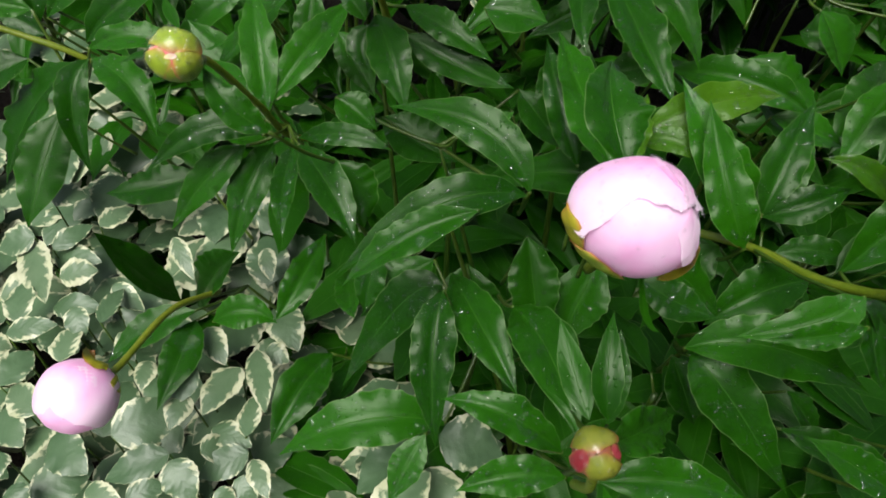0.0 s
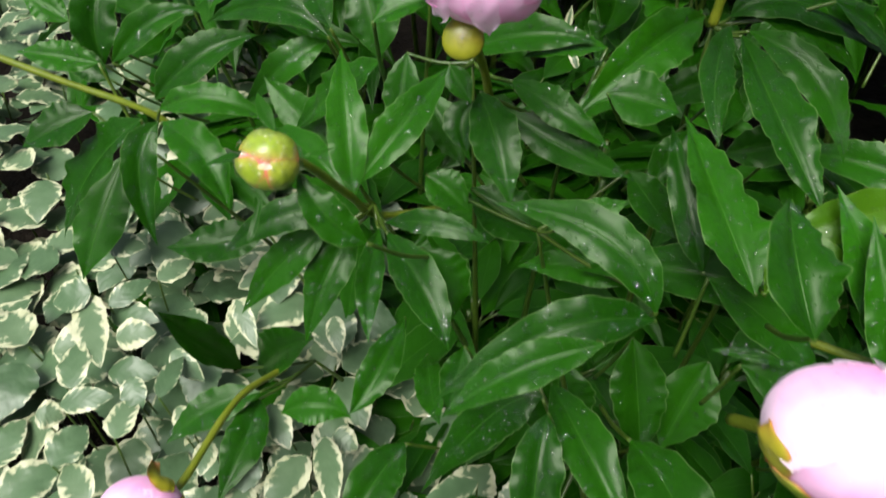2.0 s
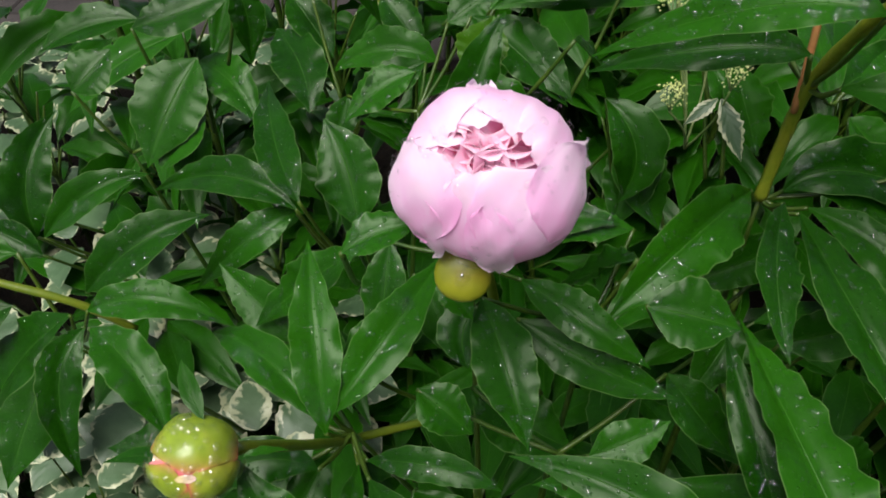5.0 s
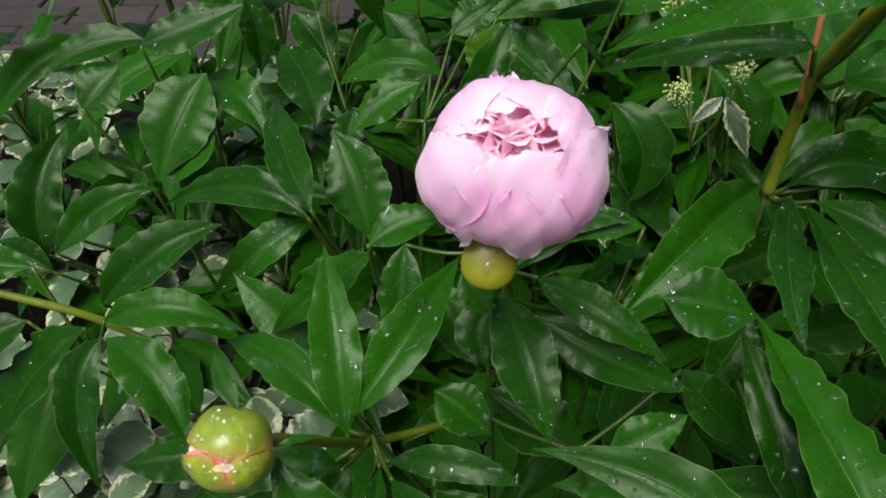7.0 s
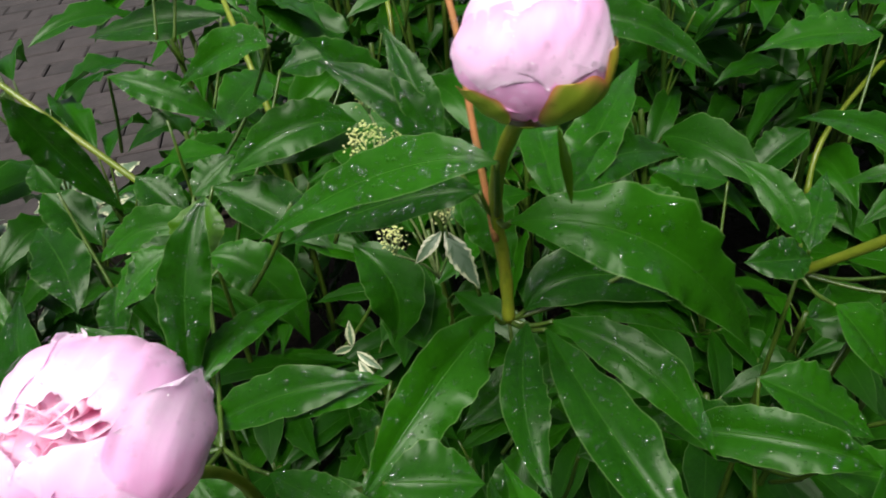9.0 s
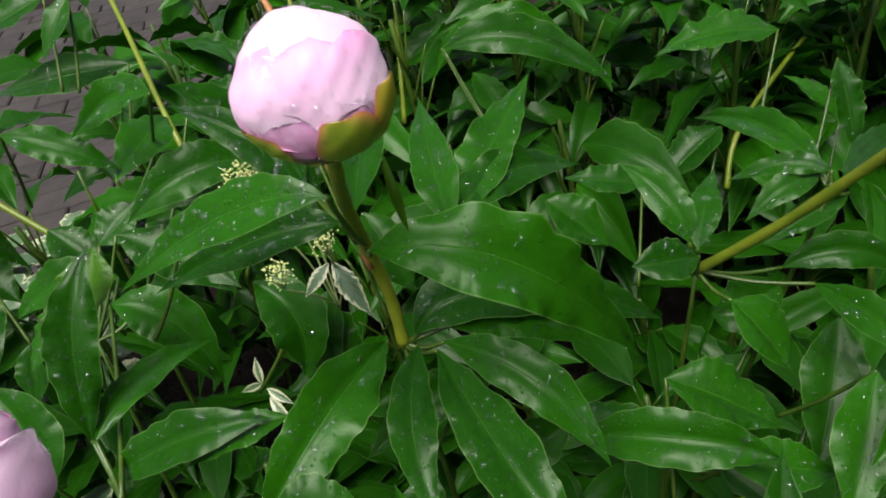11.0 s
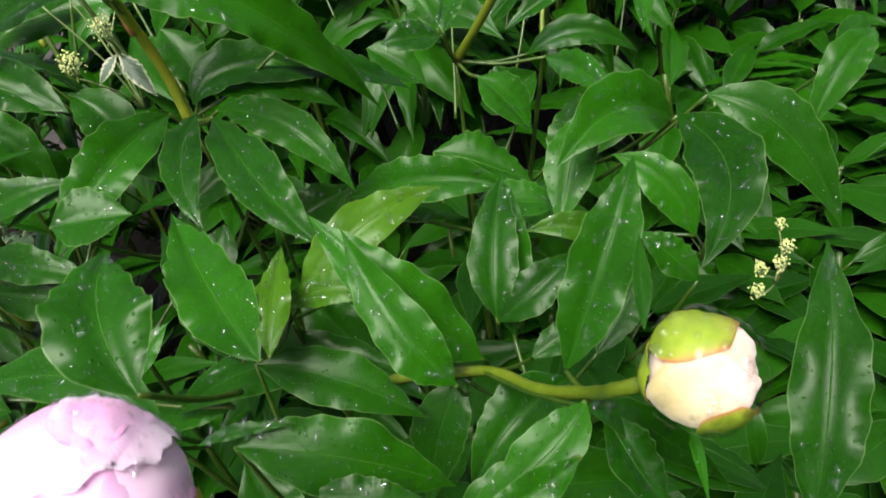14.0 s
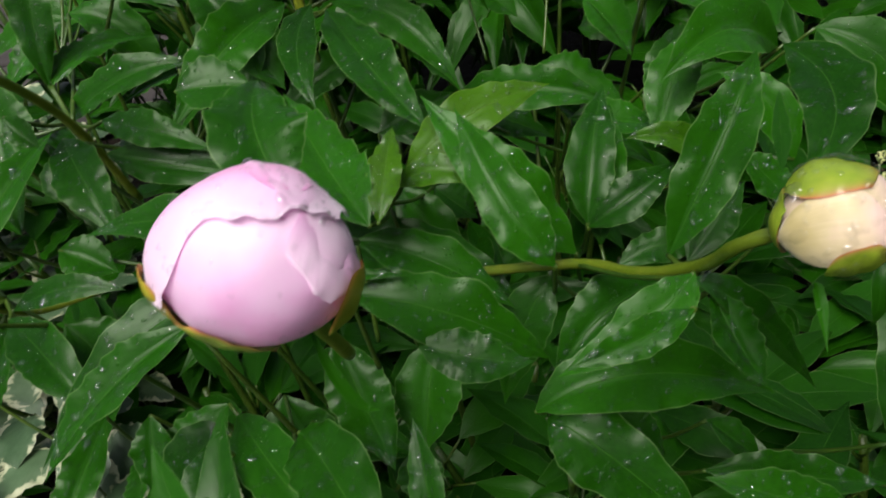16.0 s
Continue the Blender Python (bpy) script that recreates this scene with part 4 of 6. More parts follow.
stalk(west2, (-0.270, 0.739, 0.481), (-0.270, 0.733, 0.412))
blade(west2, (-0.293, 0.778, 0.486), (-0.344, 0.757, 0.465), (-0.389, 0.731, 0.437), 0.044)
stalk(west2, (-0.293, 0.778, 0.486), (-0.285, 0.758, 0.416))
blade(west2, (-0.351, 0.825, 0.474), (-0.398, 0.818, 0.467), (-0.440, 0.802, 0.452), 0.037)
stalk(west2, (-0.351, 0.825, 0.474), (-0.323, 0.788, 0.404))
blade(west2, (-0.305, 0.718, 0.521), (-0.264, 0.727, 0.529), (-0.226, 0.740, 0.542), 0.035)
stalk(west2, (-0.305, 0.718, 0.521), (-0.293, 0.719, 0.451))
blade(west2, (-0.205, 0.669, 0.579), (-0.200, 0.665, 0.554), (-0.202, 0.659, 0.526), 0.023)
stalk(west2, (-0.205, 0.669, 0.579), (-0.228, 0.687, 0.509))
blade(west2, (-0.411, 0.638, 0.431), (-0.432, 0.647, 0.441), (-0.454, 0.656, 0.452), 0.028)
stalk(west2, (-0.411, 0.638, 0.431), (-0.361, 0.667, 0.361))
blade(west2, (-0.345, 0.678, 0.492), (-0.331, 0.690, 0.502), (-0.318, 0.703, 0.513), 0.037)
stalk(west2, (-0.345, 0.678, 0.492), (-0.318, 0.679, 0.436))
blade(west2, (-0.256, 0.690, 0.468), (-0.272, 0.672, 0.453), (-0.288, 0.654, 0.437), 0.043)
stalk(west2, (-0.256, 0.690, 0.468), (-0.318, 0.679, 0.436))

tall = peony('tall peony shoot with spreading leaves and a pale pink swelling bud', (0.110, 0.545, 0.506), (0.12, 0.56))
blade(tall, (0.111, 0.640, 0.536), (0.119, 0.620, 0.514), (0.127, 0.601, 0.493), 0.034)
stalk(tall, (0.111, 0.640, 0.536), (0.114, 0.612, 0.466))
blade(tall, (0.101, 0.540, 0.516), (0.057, 0.501, 0.512), (0.014, 0.466, 0.488), 0.036, up=(0.17, -0.71, 0.68))
stalk(tall, (0.101, 0.540, 0.516), (0.110, 0.545, 0.506))
blade(tall, (0.117, 0.531, 0.514), (0.100, 0.483, 0.506), (0.101, 0.440, 0.488), 0.024, up=(0.10, -0.71, 0.70))
stalk(tall, (0.117, 0.531, 0.514), (0.110, 0.545, 0.506))
blade(tall, (0.095, 0.381, 0.437), (0.083, 0.415, 0.464), (0.076, 0.465, 0.485), 0.023, up=(-0.12, -0.59, 0.80))
stalk(tall, (0.095, 0.381, 0.437), (0.097, 0.495, 0.411))
blade(tall, (0.126, 0.528, 0.509), (0.140, 0.452, 0.493), (0.158, 0.400, 0.476), 0.033, up=(0.03, -0.68, 0.73))
stalk(tall, (0.126, 0.528, 0.509), (0.110, 0.545, 0.506))
blade(tall, (0.131, 0.531, 0.511), (0.169, 0.492, 0.499), (0.191, 0.456, 0.462), 0.027, up=(-0.02, -0.71, 0.70))
stalk(tall, (0.131, 0.531, 0.511), (0.110, 0.545, 0.506))
blade(tall, (0.107, 0.504, 0.603), (0.169, 0.482, 0.583), (0.228, 0.496, 0.488), 0.040, up=(-0.15, -0.57, 0.81))
stalk(tall, (0.107, 0.504, 0.603), (0.106, 0.530, 0.588))
blade(tall, (0.179, 0.532, 0.534), (0.217, 0.531, 0.507), (0.257, 0.527, 0.477), 0.024)
stalk(tall, (0.179, 0.532, 0.534), (0.110, 0.545, 0.506))
blade(tall, (0.125, 0.541, 0.523), (0.169, 0.533, 0.512), (0.206, 0.515, 0.489), 0.030)
stalk(tall, (0.125, 0.541, 0.523), (0.110, 0.545, 0.506))
blade(tall, (0.097, 0.475, 0.652), (0.055, 0.497, 0.643), (-0.002, 0.522, 0.608), 0.022, up=(0.13, -0.68, 0.73))
stalk(tall, (0.097, 0.475, 0.652), (0.106, 0.530, 0.588))
blade(tall, (0.098, 0.523, 0.609), (0.058, 0.534, 0.605), (0.002, 0.551, 0.583), 0.023, up=(0.10, -0.66, 0.75))
stalk(tall, (0.098, 0.523, 0.609), (0.106, 0.530, 0.588))
blade(tall, (0.100, 0.654, 0.529), (0.115, 0.628, 0.510), (0.129, 0.602, 0.492), 0.024)
stalk(tall, (0.100, 0.654, 0.529), (0.107, 0.621, 0.459))
blade(tall, (0.071, 0.622, 0.601), (0.054, 0.621, 0.632), (0.035, 0.616, 0.658), 0.029)
stalk(tall, (0.071, 0.622, 0.601), (0.088, 0.601, 0.531))
blade(tall, (0.093, 0.724, 0.539), (0.017, 0.732, 0.542), (-0.055, 0.727, 0.528), 0.037)
stalk(tall, (0.093, 0.724, 0.539), (0.103, 0.674, 0.469))
blade(tall, (0.093, 0.551, 0.608), (0.071, 0.567, 0.637), (0.036, 0.594, 0.656), 0.022, up=(0.07, -0.72, 0.69))
stalk(tall, (0.093, 0.551, 0.608), (0.106, 0.530, 0.588))
blade(tall, (0.088, 0.550, 0.617), (0.081, 0.570, 0.641), (0.074, 0.590, 0.666), 0.019)
stalk(tall, (0.088, 0.550, 0.617), (0.106, 0.530, 0.588))
blade(tall, (0.033, 0.630, 0.517), (0.052, 0.608, 0.491), (0.044, 0.597, 0.457), 0.038, up=(0.08, -0.59, 0.81))
stalk(tall, (0.033, 0.630, 0.517), (0.053, 0.632, 0.421))
blade(tall, (0.073, 0.650, 0.477), (0.060, 0.629, 0.450), (0.047, 0.608, 0.422), 0.040)
stalk(tall, (0.073, 0.650, 0.477), (0.089, 0.619, 0.407))
blade(tall, (0.105, 0.518, 0.614), (0.119, 0.567, 0.618), (0.137, 0.618, 0.625), 0.023)
stalk(tall, (0.105, 0.518, 0.614), (0.106, 0.530, 0.588))
blade(tall, (0.194, 0.537, 0.412), (0.229, 0.518, 0.393), (0.264, 0.500, 0.375), 0.039)
stalk(tall, (0.194, 0.537, 0.412), (0.168, 0.545, 0.342))
blade(tall, (0.029, 0.452, 0.518), (0.051, 0.448, 0.515), (0.072, 0.443, 0.512), 0.035)
stalk(tall, (0.029, 0.452, 0.518), (0.061, 0.490, 0.448))
blade(tall, (0.136, 0.509, 0.419), (0.166, 0.514, 0.423), (0.196, 0.519, 0.428), 0.032)
stalk(tall, (0.136, 0.509, 0.419), (0.131, 0.527, 0.349))

fl2 = peony('peony shoot carrying an open pale pink double flower', (-0.054, 0.519, 0.488), (-0.04, 0.5))
blade(fl2, (-0.067, 0.554, 0.502), (-0.055, 0.579, 0.556), (-0.035, 0.607, 0.589), 0.028, up=(0.28, -0.60, 0.75))
stalk(fl2, (-0.067, 0.554, 0.502), (-0.054, 0.519, 0.488))
blade(fl2, (-0.065, 0.553, 0.502), (-0.039, 0.586, 0.506), (-0.002, 0.620, 0.491), 0.019, up=(0.23, -0.56, 0.79))
stalk(fl2, (-0.065, 0.553, 0.502), (-0.054, 0.519, 0.488))
blade(fl2, (-0.069, 0.547, 0.476), (-0.015, 0.536, 0.498), (0.031, 0.529, 0.500), 0.028, up=(0.21, -0.52, 0.83))
stalk(fl2, (-0.069, 0.547, 0.476), (-0.054, 0.519, 0.488))
blade(fl2, (-0.027, 0.488, 0.497), (0.004, 0.464, 0.492), (0.037, 0.446, 0.477), 0.023, up=(-0.14, -0.49, 0.86))
stalk(fl2, (-0.027, 0.488, 0.497), (-0.054, 0.519, 0.488))
blade(fl2, (-0.064, 0.664, 0.510), (-0.028, 0.649, 0.490), (-0.012, 0.631, 0.442), 0.037, up=(0.19, -0.60, 0.77))
stalk(fl2, (-0.064, 0.664, 0.510), (-0.054, 0.519, 0.488))
blade(fl2, (-0.100, 0.522, 0.492), (-0.103, 0.501, 0.466), (-0.106, 0.479, 0.441), 0.026)
stalk(fl2, (-0.100, 0.522, 0.492), (-0.054, 0.519, 0.488))
blade(fl2, (-0.067, 0.465, 0.526), (-0.060, 0.457, 0.517), (-0.053, 0.450, 0.509), 0.016)
stalk(fl2, (-0.067, 0.465, 0.526), (-0.054, 0.519, 0.488))

far = peony('peony shoot with dark wet leaves near the paving', (-0.100, 0.843, 0.528), (-0.12, 0.84))
blade(far, (-0.150, 0.704, 0.627), (-0.138, 0.715, 0.576), (-0.119, 0.721, 0.520), 0.029)
stalk(far, (-0.150, 0.704, 0.627), (-0.140, 0.752, 0.557))
blade(far, (-0.101, 0.748, 0.609), (-0.065, 0.735, 0.593), (-0.036, 0.731, 0.569), 0.024, up=(0.25, -0.73, 0.64))
stalk(far, (-0.101, 0.748, 0.609), (-0.134, 0.810, 0.525))
blade(far, (-0.007, 0.801, 0.568), (-0.023, 0.760, 0.571), (-0.042, 0.726, 0.563), 0.034, up=(0.18, -0.73, 0.66))
stalk(far, (-0.007, 0.801, 0.568), (-0.077, 0.768, 0.496))
blade(far, (-0.220, 0.802, 0.476), (-0.192, 0.751, 0.466), (-0.182, 0.712, 0.450), 0.044, up=(0.15, -0.67, 0.72))
stalk(far, (-0.220, 0.802, 0.476), (-0.184, 0.816, 0.407))
blade(far, (-0.097, 0.720, 0.483), (-0.126, 0.712, 0.469), (-0.152, 0.699, 0.451), 0.034)
stalk(far, (-0.097, 0.720, 0.483), (-0.105, 0.762, 0.413))
blade(far, (-0.241, 0.865, 0.570), (-0.257, 0.821, 0.513), (-0.275, 0.777, 0.458), 0.038)
stalk(far, (-0.241, 0.865, 0.570), (-0.198, 0.856, 0.500))
blade(far, (-0.044, 0.930, 0.575), (-0.104, 0.937, 0.574), (-0.165, 0.945, 0.574), 0.042)
stalk(far, (-0.044, 0.930, 0.575), (-0.071, 0.898, 0.505))
blade(far, (-0.061, 0.910, 0.646), (-0.078, 0.898, 0.627), (-0.094, 0.885, 0.608), 0.024)
stalk(far, (-0.061, 0.910, 0.646), (-0.081, 0.885, 0.576))
blade(far, (0.068, 1.009, 0.499), (0.018, 1.034, 0.523), (-0.031, 1.058, 0.547), 0.055)
stalk(far, (0.068, 1.009, 0.499), (0.018, 0.959, 0.429))
blade(far, (0.011, 0.691, 0.629), (-0.017, 0.713, 0.623), (-0.058, 0.736, 0.597), 0.026, up=(0.19, -0.76, 0.62))
stalk(far, (0.011, 0.691, 0.629), (-0.060, 0.883, 0.477))
blade(far, (-0.086, 0.937, 0.645), (-0.116, 0.935, 0.636), (-0.145, 0.933, 0.628), 0.033)
stalk(far, (-0.086, 0.937, 0.645), (-0.098, 0.903, 0.575))

east = peony('peony shoot with many wet leaves and a thick green stem', (0.304, 0.569, 0.464), (0.27, 0.58))
blade(east, (0.160, 0.602, 0.532), (0.164, 0.656, 0.546), (0.176, 0.731, 0.557), 0.029, up=(-0.10, -0.67, 0.73))
stalk(east, (0.160, 0.602, 0.532), (0.170, 0.610, 0.535))
blade(east, (0.162, 0.614, 0.526), (0.202, 0.653, 0.544), (0.255, 0.713, 0.561), 0.034, up=(-0.16, -0.66, 0.73))
stalk(east, (0.162, 0.614, 0.526), (0.170, 0.610, 0.535))
blade(east, (0.162, 0.608, 0.528), (0.205, 0.638, 0.533), (0.269, 0.663, 0.506), 0.032, up=(-0.16, -0.64, 0.75))
stalk(east, (0.162, 0.608, 0.528), (0.170, 0.610, 0.535))
blade(east, (0.293, 0.559, 0.498), (0.288, 0.581, 0.520), (0.273, 0.610, 0.534), 0.023, up=(-0.30, -0.56, 0.77))
stalk(east, (0.293, 0.559, 0.498), (0.304, 0.569, 0.464))
blade(east, (0.290, 0.544, 0.499), (0.266, 0.541, 0.506), (0.247, 0.543, 0.509), 0.026, up=(-0.28, -0.51, 0.81))
stalk(east, (0.290, 0.544, 0.499), (0.304, 0.569, 0.464))
blade(east, (0.295, 0.553, 0.497), (0.312, 0.575, 0.506), (0.337, 0.605, 0.511), 0.020, up=(-0.33, -0.53, 0.78))
stalk(east, (0.295, 0.553, 0.497), (0.304, 0.569, 0.464))
blade(east, (0.309, 0.537, 0.462), (0.320, 0.520, 0.443), (0.330, 0.503, 0.422), 0.042)
stalk(east, (0.309, 0.537, 0.462), (0.304, 0.569, 0.464))
blade(east, (0.358, 0.557, 0.454), (0.398, 0.544, 0.462), (0.432, 0.523, 0.440), 0.024, up=(-0.32, -0.65, 0.69))
stalk(east, (0.358, 0.557, 0.454), (0.304, 0.569, 0.464))
blade(east, (0.359, 0.527, 0.463), (0.365, 0.482, 0.466), (0.367, 0.445, 0.460), 0.022, up=(-0.31, -0.63, 0.72))
stalk(east, (0.359, 0.527, 0.463), (0.304, 0.569, 0.464))
blade(east, (0.407, 0.444, 0.431), (0.362, 0.434, 0.460), (0.307, 0.414, 0.452), 0.044, up=(-0.32, -0.59, 0.74))
stalk(east, (0.407, 0.444, 0.431), (0.379, 0.519, 0.360))
blade(east, (0.354, 0.466, 0.448), (0.327, 0.439, 0.426), (0.302, 0.412, 0.405), 0.034)
stalk(east, (0.354, 0.466, 0.448), (0.325, 0.506, 0.378))
blade(east, (0.371, 0.365, 0.401), (0.363, 0.388, 0.432), (0.344, 0.413, 0.447), 0.027, FRESH, up=(-0.33, -0.52, 0.79))
stalk(east, (0.371, 0.365, 0.401), (0.303, 0.419, 0.411))
blade(east, (0.324, 0.370, 0.411), (0.300, 0.380, 0.432), (0.271, 0.389, 0.437), 0.019, YOUNG, up=(-0.24, -0.54, 0.81))
stalk(east, (0.324, 0.370, 0.411), (0.298, 0.422, 0.363))
blade(east, (0.239, 0.376, 0.393), (0.256, 0.407, 0.420), (0.284, 0.448, 0.441), 0.031, up=(-0.16, -0.56, 0.81))
stalk(east, (0.239, 0.376, 0.393), (0.245, 0.406, 0.346))
blade(east, (0.239, 0.375, 0.391), (0.269, 0.374, 0.405), (0.300, 0.382, 0.414), 0.027, up=(-0.18, -0.52, 0.84))
stalk(east, (0.239, 0.375, 0.391), (0.246, 0.407, 0.340))
blade(east, (0.215, 0.335, 0.412), (0.184, 0.359, 0.457), (0.158, 0.402, 0.498), 0.037, FRESH, up=(-0.05, -0.57, 0.82))
stalk(east, (0.215, 0.335, 0.412), (0.233, 0.382, 0.341))
blade(east, (0.412, 0.444, 0.431), (0.405, 0.379, 0.422), (0.354, 0.336, 0.403), 0.045, up=(-0.38, -0.49, 0.78))
stalk(east, (0.412, 0.444, 0.431), (0.372, 0.493, 0.365))
blade(east, (0.445, 0.457, 0.428), (0.480, 0.416, 0.401), (0.495, 0.371, 0.338), 0.042, up=(-0.43, -0.48, 0.76))
stalk(east, (0.445, 0.457, 0.428), (0.386, 0.502, 0.360))
blade(east, (0.585, 0.456, 0.427), (0.546, 0.443, 0.413), (0.510, 0.430, 0.379), 0.030, up=(-0.49, -0.48, 0.73))
stalk(east, (0.585, 0.456, 0.427), (0.544, 0.500, 0.360))
blade(east, (0.188, 0.508, 0.426), (0.245, 0.474, 0.435), (0.287, 0.448, 0.426), 0.033, up=(-0.30, -0.50, 0.81))
stalk(east, (0.188, 0.508, 0.426), (0.280, 0.495, 0.355))
blade(east, (0.215, 0.804, 0.558), (0.278, 0.782, 0.556), (0.341, 0.751, 0.508), 0.033, up=(-0.23, -0.72, 0.66))
stalk(east, (0.215, 0.804, 0.558), (0.239, 0.750, 0.483))
blade(east, (0.228, 0.878, 0.529), (0.292, 0.868, 0.541), (0.344, 0.850, 0.511), 0.030, up=(-0.22, -0.73, 0.64))
stalk(east, (0.228, 0.878, 0.529), (0.251, 0.820, 0.451))
blade(east, (0.518, 0.798, 0.491), (0.461, 0.809, 0.496), (0.404, 0.813, 0.492), 0.042)
stalk(east, (0.518, 0.798, 0.491), (0.468, 0.748, 0.421))
blade(east, (0.472, 0.808, 0.402), (0.435, 0.800, 0.385), (0.398, 0.792, 0.367), 0.044)
stalk(east, (0.472, 0.808, 0.402), (0.422, 0.758, 0.332))
blade(east, (0.359, 0.751, 0.407), (0.326, 0.762, 0.415), (0.294, 0.772, 0.424), 0.030)
stalk(east, (0.359, 0.751, 0.407), (0.328, 0.701, 0.337))
blade(east, (0.496, 0.910, 0.374), (0.513, 0.931, 0.405), (0.531, 0.951, 0.435), 0.038)
stalk(east, (0.496, 0.910, 0.374), (0.446, 0.860, 0.304))
blade(east, (0.570, 0.766, 0.397), (0.551, 0.785, 0.419), (0.532, 0.804, 0.440), 0.027)
stalk(east, (0.570, 0.766, 0.397), (0.520, 0.716, 0.327))
blade(east, (0.273, 0.765, 0.411), (0.294, 0.747, 0.390), (0.314, 0.728, 0.369), 0.045)
stalk(east, (0.273, 0.765, 0.411), (0.272, 0.715, 0.341))
blade(east, (0.209, 1.044, 0.452), (0.261, 1.050, 0.470), (0.314, 1.056, 0.487), 0.052)
stalk(east, (0.209, 1.044, 0.452), (0.230, 0.994, 0.382))
blade(east, (0.263, 0.918, 0.479), (0.273, 0.898, 0.453), (0.284, 0.877, 0.428), 0.034)
stalk(east, (0.263, 0.918, 0.479), (0.265, 0.868, 0.409))
blade(east, (0.282, 0.538, 0.379), (0.312, 0.514, 0.352), (0.343, 0.490, 0.326), 0.042)
stalk(east, (0.282, 0.538, 0.379), (0.278, 0.553, 0.309))
blade(east, (0.266, 0.467, 0.410), (0.296, 0.457, 0.402), (0.325, 0.447, 0.394), 0.032)
stalk(east, (0.266, 0.467, 0.410), (0.268, 0.507, 0.340))

budr = peony('arching peony shoot with a green and cream opening bud', (0.237, 0.244, 0.471), (0.24, 0.4))
blade(budr, (0.240, 0.277, 0.448), (0.275, 0.295, 0.488), (0.307, 0.321, 0.515), 0.030, up=(-0.25, -0.51, 0.82))
stalk(budr, (0.240, 0.277, 0.448), (0.237, 0.244, 0.471))
blade(budr, (0.361, 0.348, 0.381), (0.351, 0.364, 0.396), (0.339, 0.378, 0.411), 0.025)
stalk(budr, (0.361, 0.348, 0.381), (0.319, 0.366, 0.311))
blade(budr, (0.345, 0.222, 0.308), (0.390, 0.267, 0.358), (0.437, 0.329, 0.391), 0.041, up=(-0.36, -0.32, 0.88))
stalk(budr, (0.345, 0.222, 0.308), (0.313, 0.275, 0.243))
blade(budr, (0.232, 0.241, 0.468), (0.262, 0.237, 0.432), (0.298, 0.232, 0.369), 0.019, up=(-0.21, -0.36, 0.91))
stalk(budr, (0.232, 0.241, 0.468), (0.212, 0.329, 0.410))
blade(budr, (0.249, 0.355, 0.370), (0.282, 0.355, 0.374), (0.312, 0.345, 0.367), 0.023)
stalk(budr, (0.249, 0.355, 0.370), (0.212, 0.329, 0.410))

flow = peony('peony shoot carrying a half-open pale pink flower', (0.000, 0.362, 0.418), (0.08, 0.34))
blade(flow, (0.100, 0.382, 0.431), (0.141, 0.360, 0.411), (0.176, 0.334, 0.385), 0.034)
stalk(flow, (0.100, 0.382, 0.431), (0.093, 0.367, 0.361))
blade(flow, (0.092, 0.296, 0.470), (0.136, 0.279, 0.450), (0.174, 0.268, 0.414), 0.035, up=(0.05, -0.46, 0.88))
stalk(flow, (0.092, 0.296, 0.470), (0.092, 0.311, 0.400))
blade(flow, (0.021, 0.300, 0.478), (-0.023, 0.290, 0.461), (-0.062, 0.274, 0.438), 0.024)
stalk(flow, (0.021, 0.300, 0.478), (0.000, 0.362, 0.418))

bud4 = peony('peony shoot with narrow young leaves and a small green bud', (0.385, 0.555, 0.510), (0.3, 0.6))
blade(bud4, (0.403, 0.561, 0.494), (0.373, 0.559, 0.487), (0.342, 0.557, 0.479), 0.018)
stalk(bud4, (0.403, 0.561, 0.494), (0.385, 0.555, 0.510))
blade(bud4, (0.467, 0.572, 0.480), (0.467, 0.528, 0.482), (0.454, 0.484, 0.482), 0.018)
stalk(bud4, (0.467, 0.572, 0.480), (0.465, 0.570, 0.480))
blade(bud4, (0.457, 0.560, 0.488), (0.439, 0.527, 0.478), (0.420, 0.496, 0.470), 0.016)
stalk(bud4, (0.457, 0.560, 0.488), (0.465, 0.570, 0.480))
blade(bud4, (0.388, 0.566, 0.510), (0.388, 0.632, 0.512), (0.380, 0.705, 0.488), 0.023, up=(-0.40, -0.55, 0.73))
stalk(bud4, (0.388, 0.566, 0.510), (0.385, 0.555, 0.510))
blade(bud4, (0.386, 0.559, 0.518), (0.366, 0.575, 0.520), (0.337, 0.592, 0.508), 0.015, up=(-0.41, -0.52, 0.75))
stalk(bud4, (0.386, 0.559, 0.518), (0.385, 0.555, 0.510))
blade(bud4, (0.386, 0.548, 0.518), (0.452, 0.594, 0.495), (0.526, 0.636, 0.468), 0.021)
stalk(bud4, (0.386, 0.548, 0.518), (0.385, 0.555, 0.510))
blade(bud4, (0.384, 0.565, 0.512), (0.359, 0.564, 0.511), (0.332, 0.562, 0.497), 0.019, up=(-0.40, -0.50, 0.77))
stalk(bud4, (0.384, 0.565, 0.512), (0.385, 0.555, 0.510))
blade(bud4, (0.531, 0.735, 0.483), (0.526, 0.711, 0.450), (0.521, 0.687, 0.417), 0.027)
stalk(bud4, (0.531, 0.735, 0.483), (0.481, 0.688, 0.413))

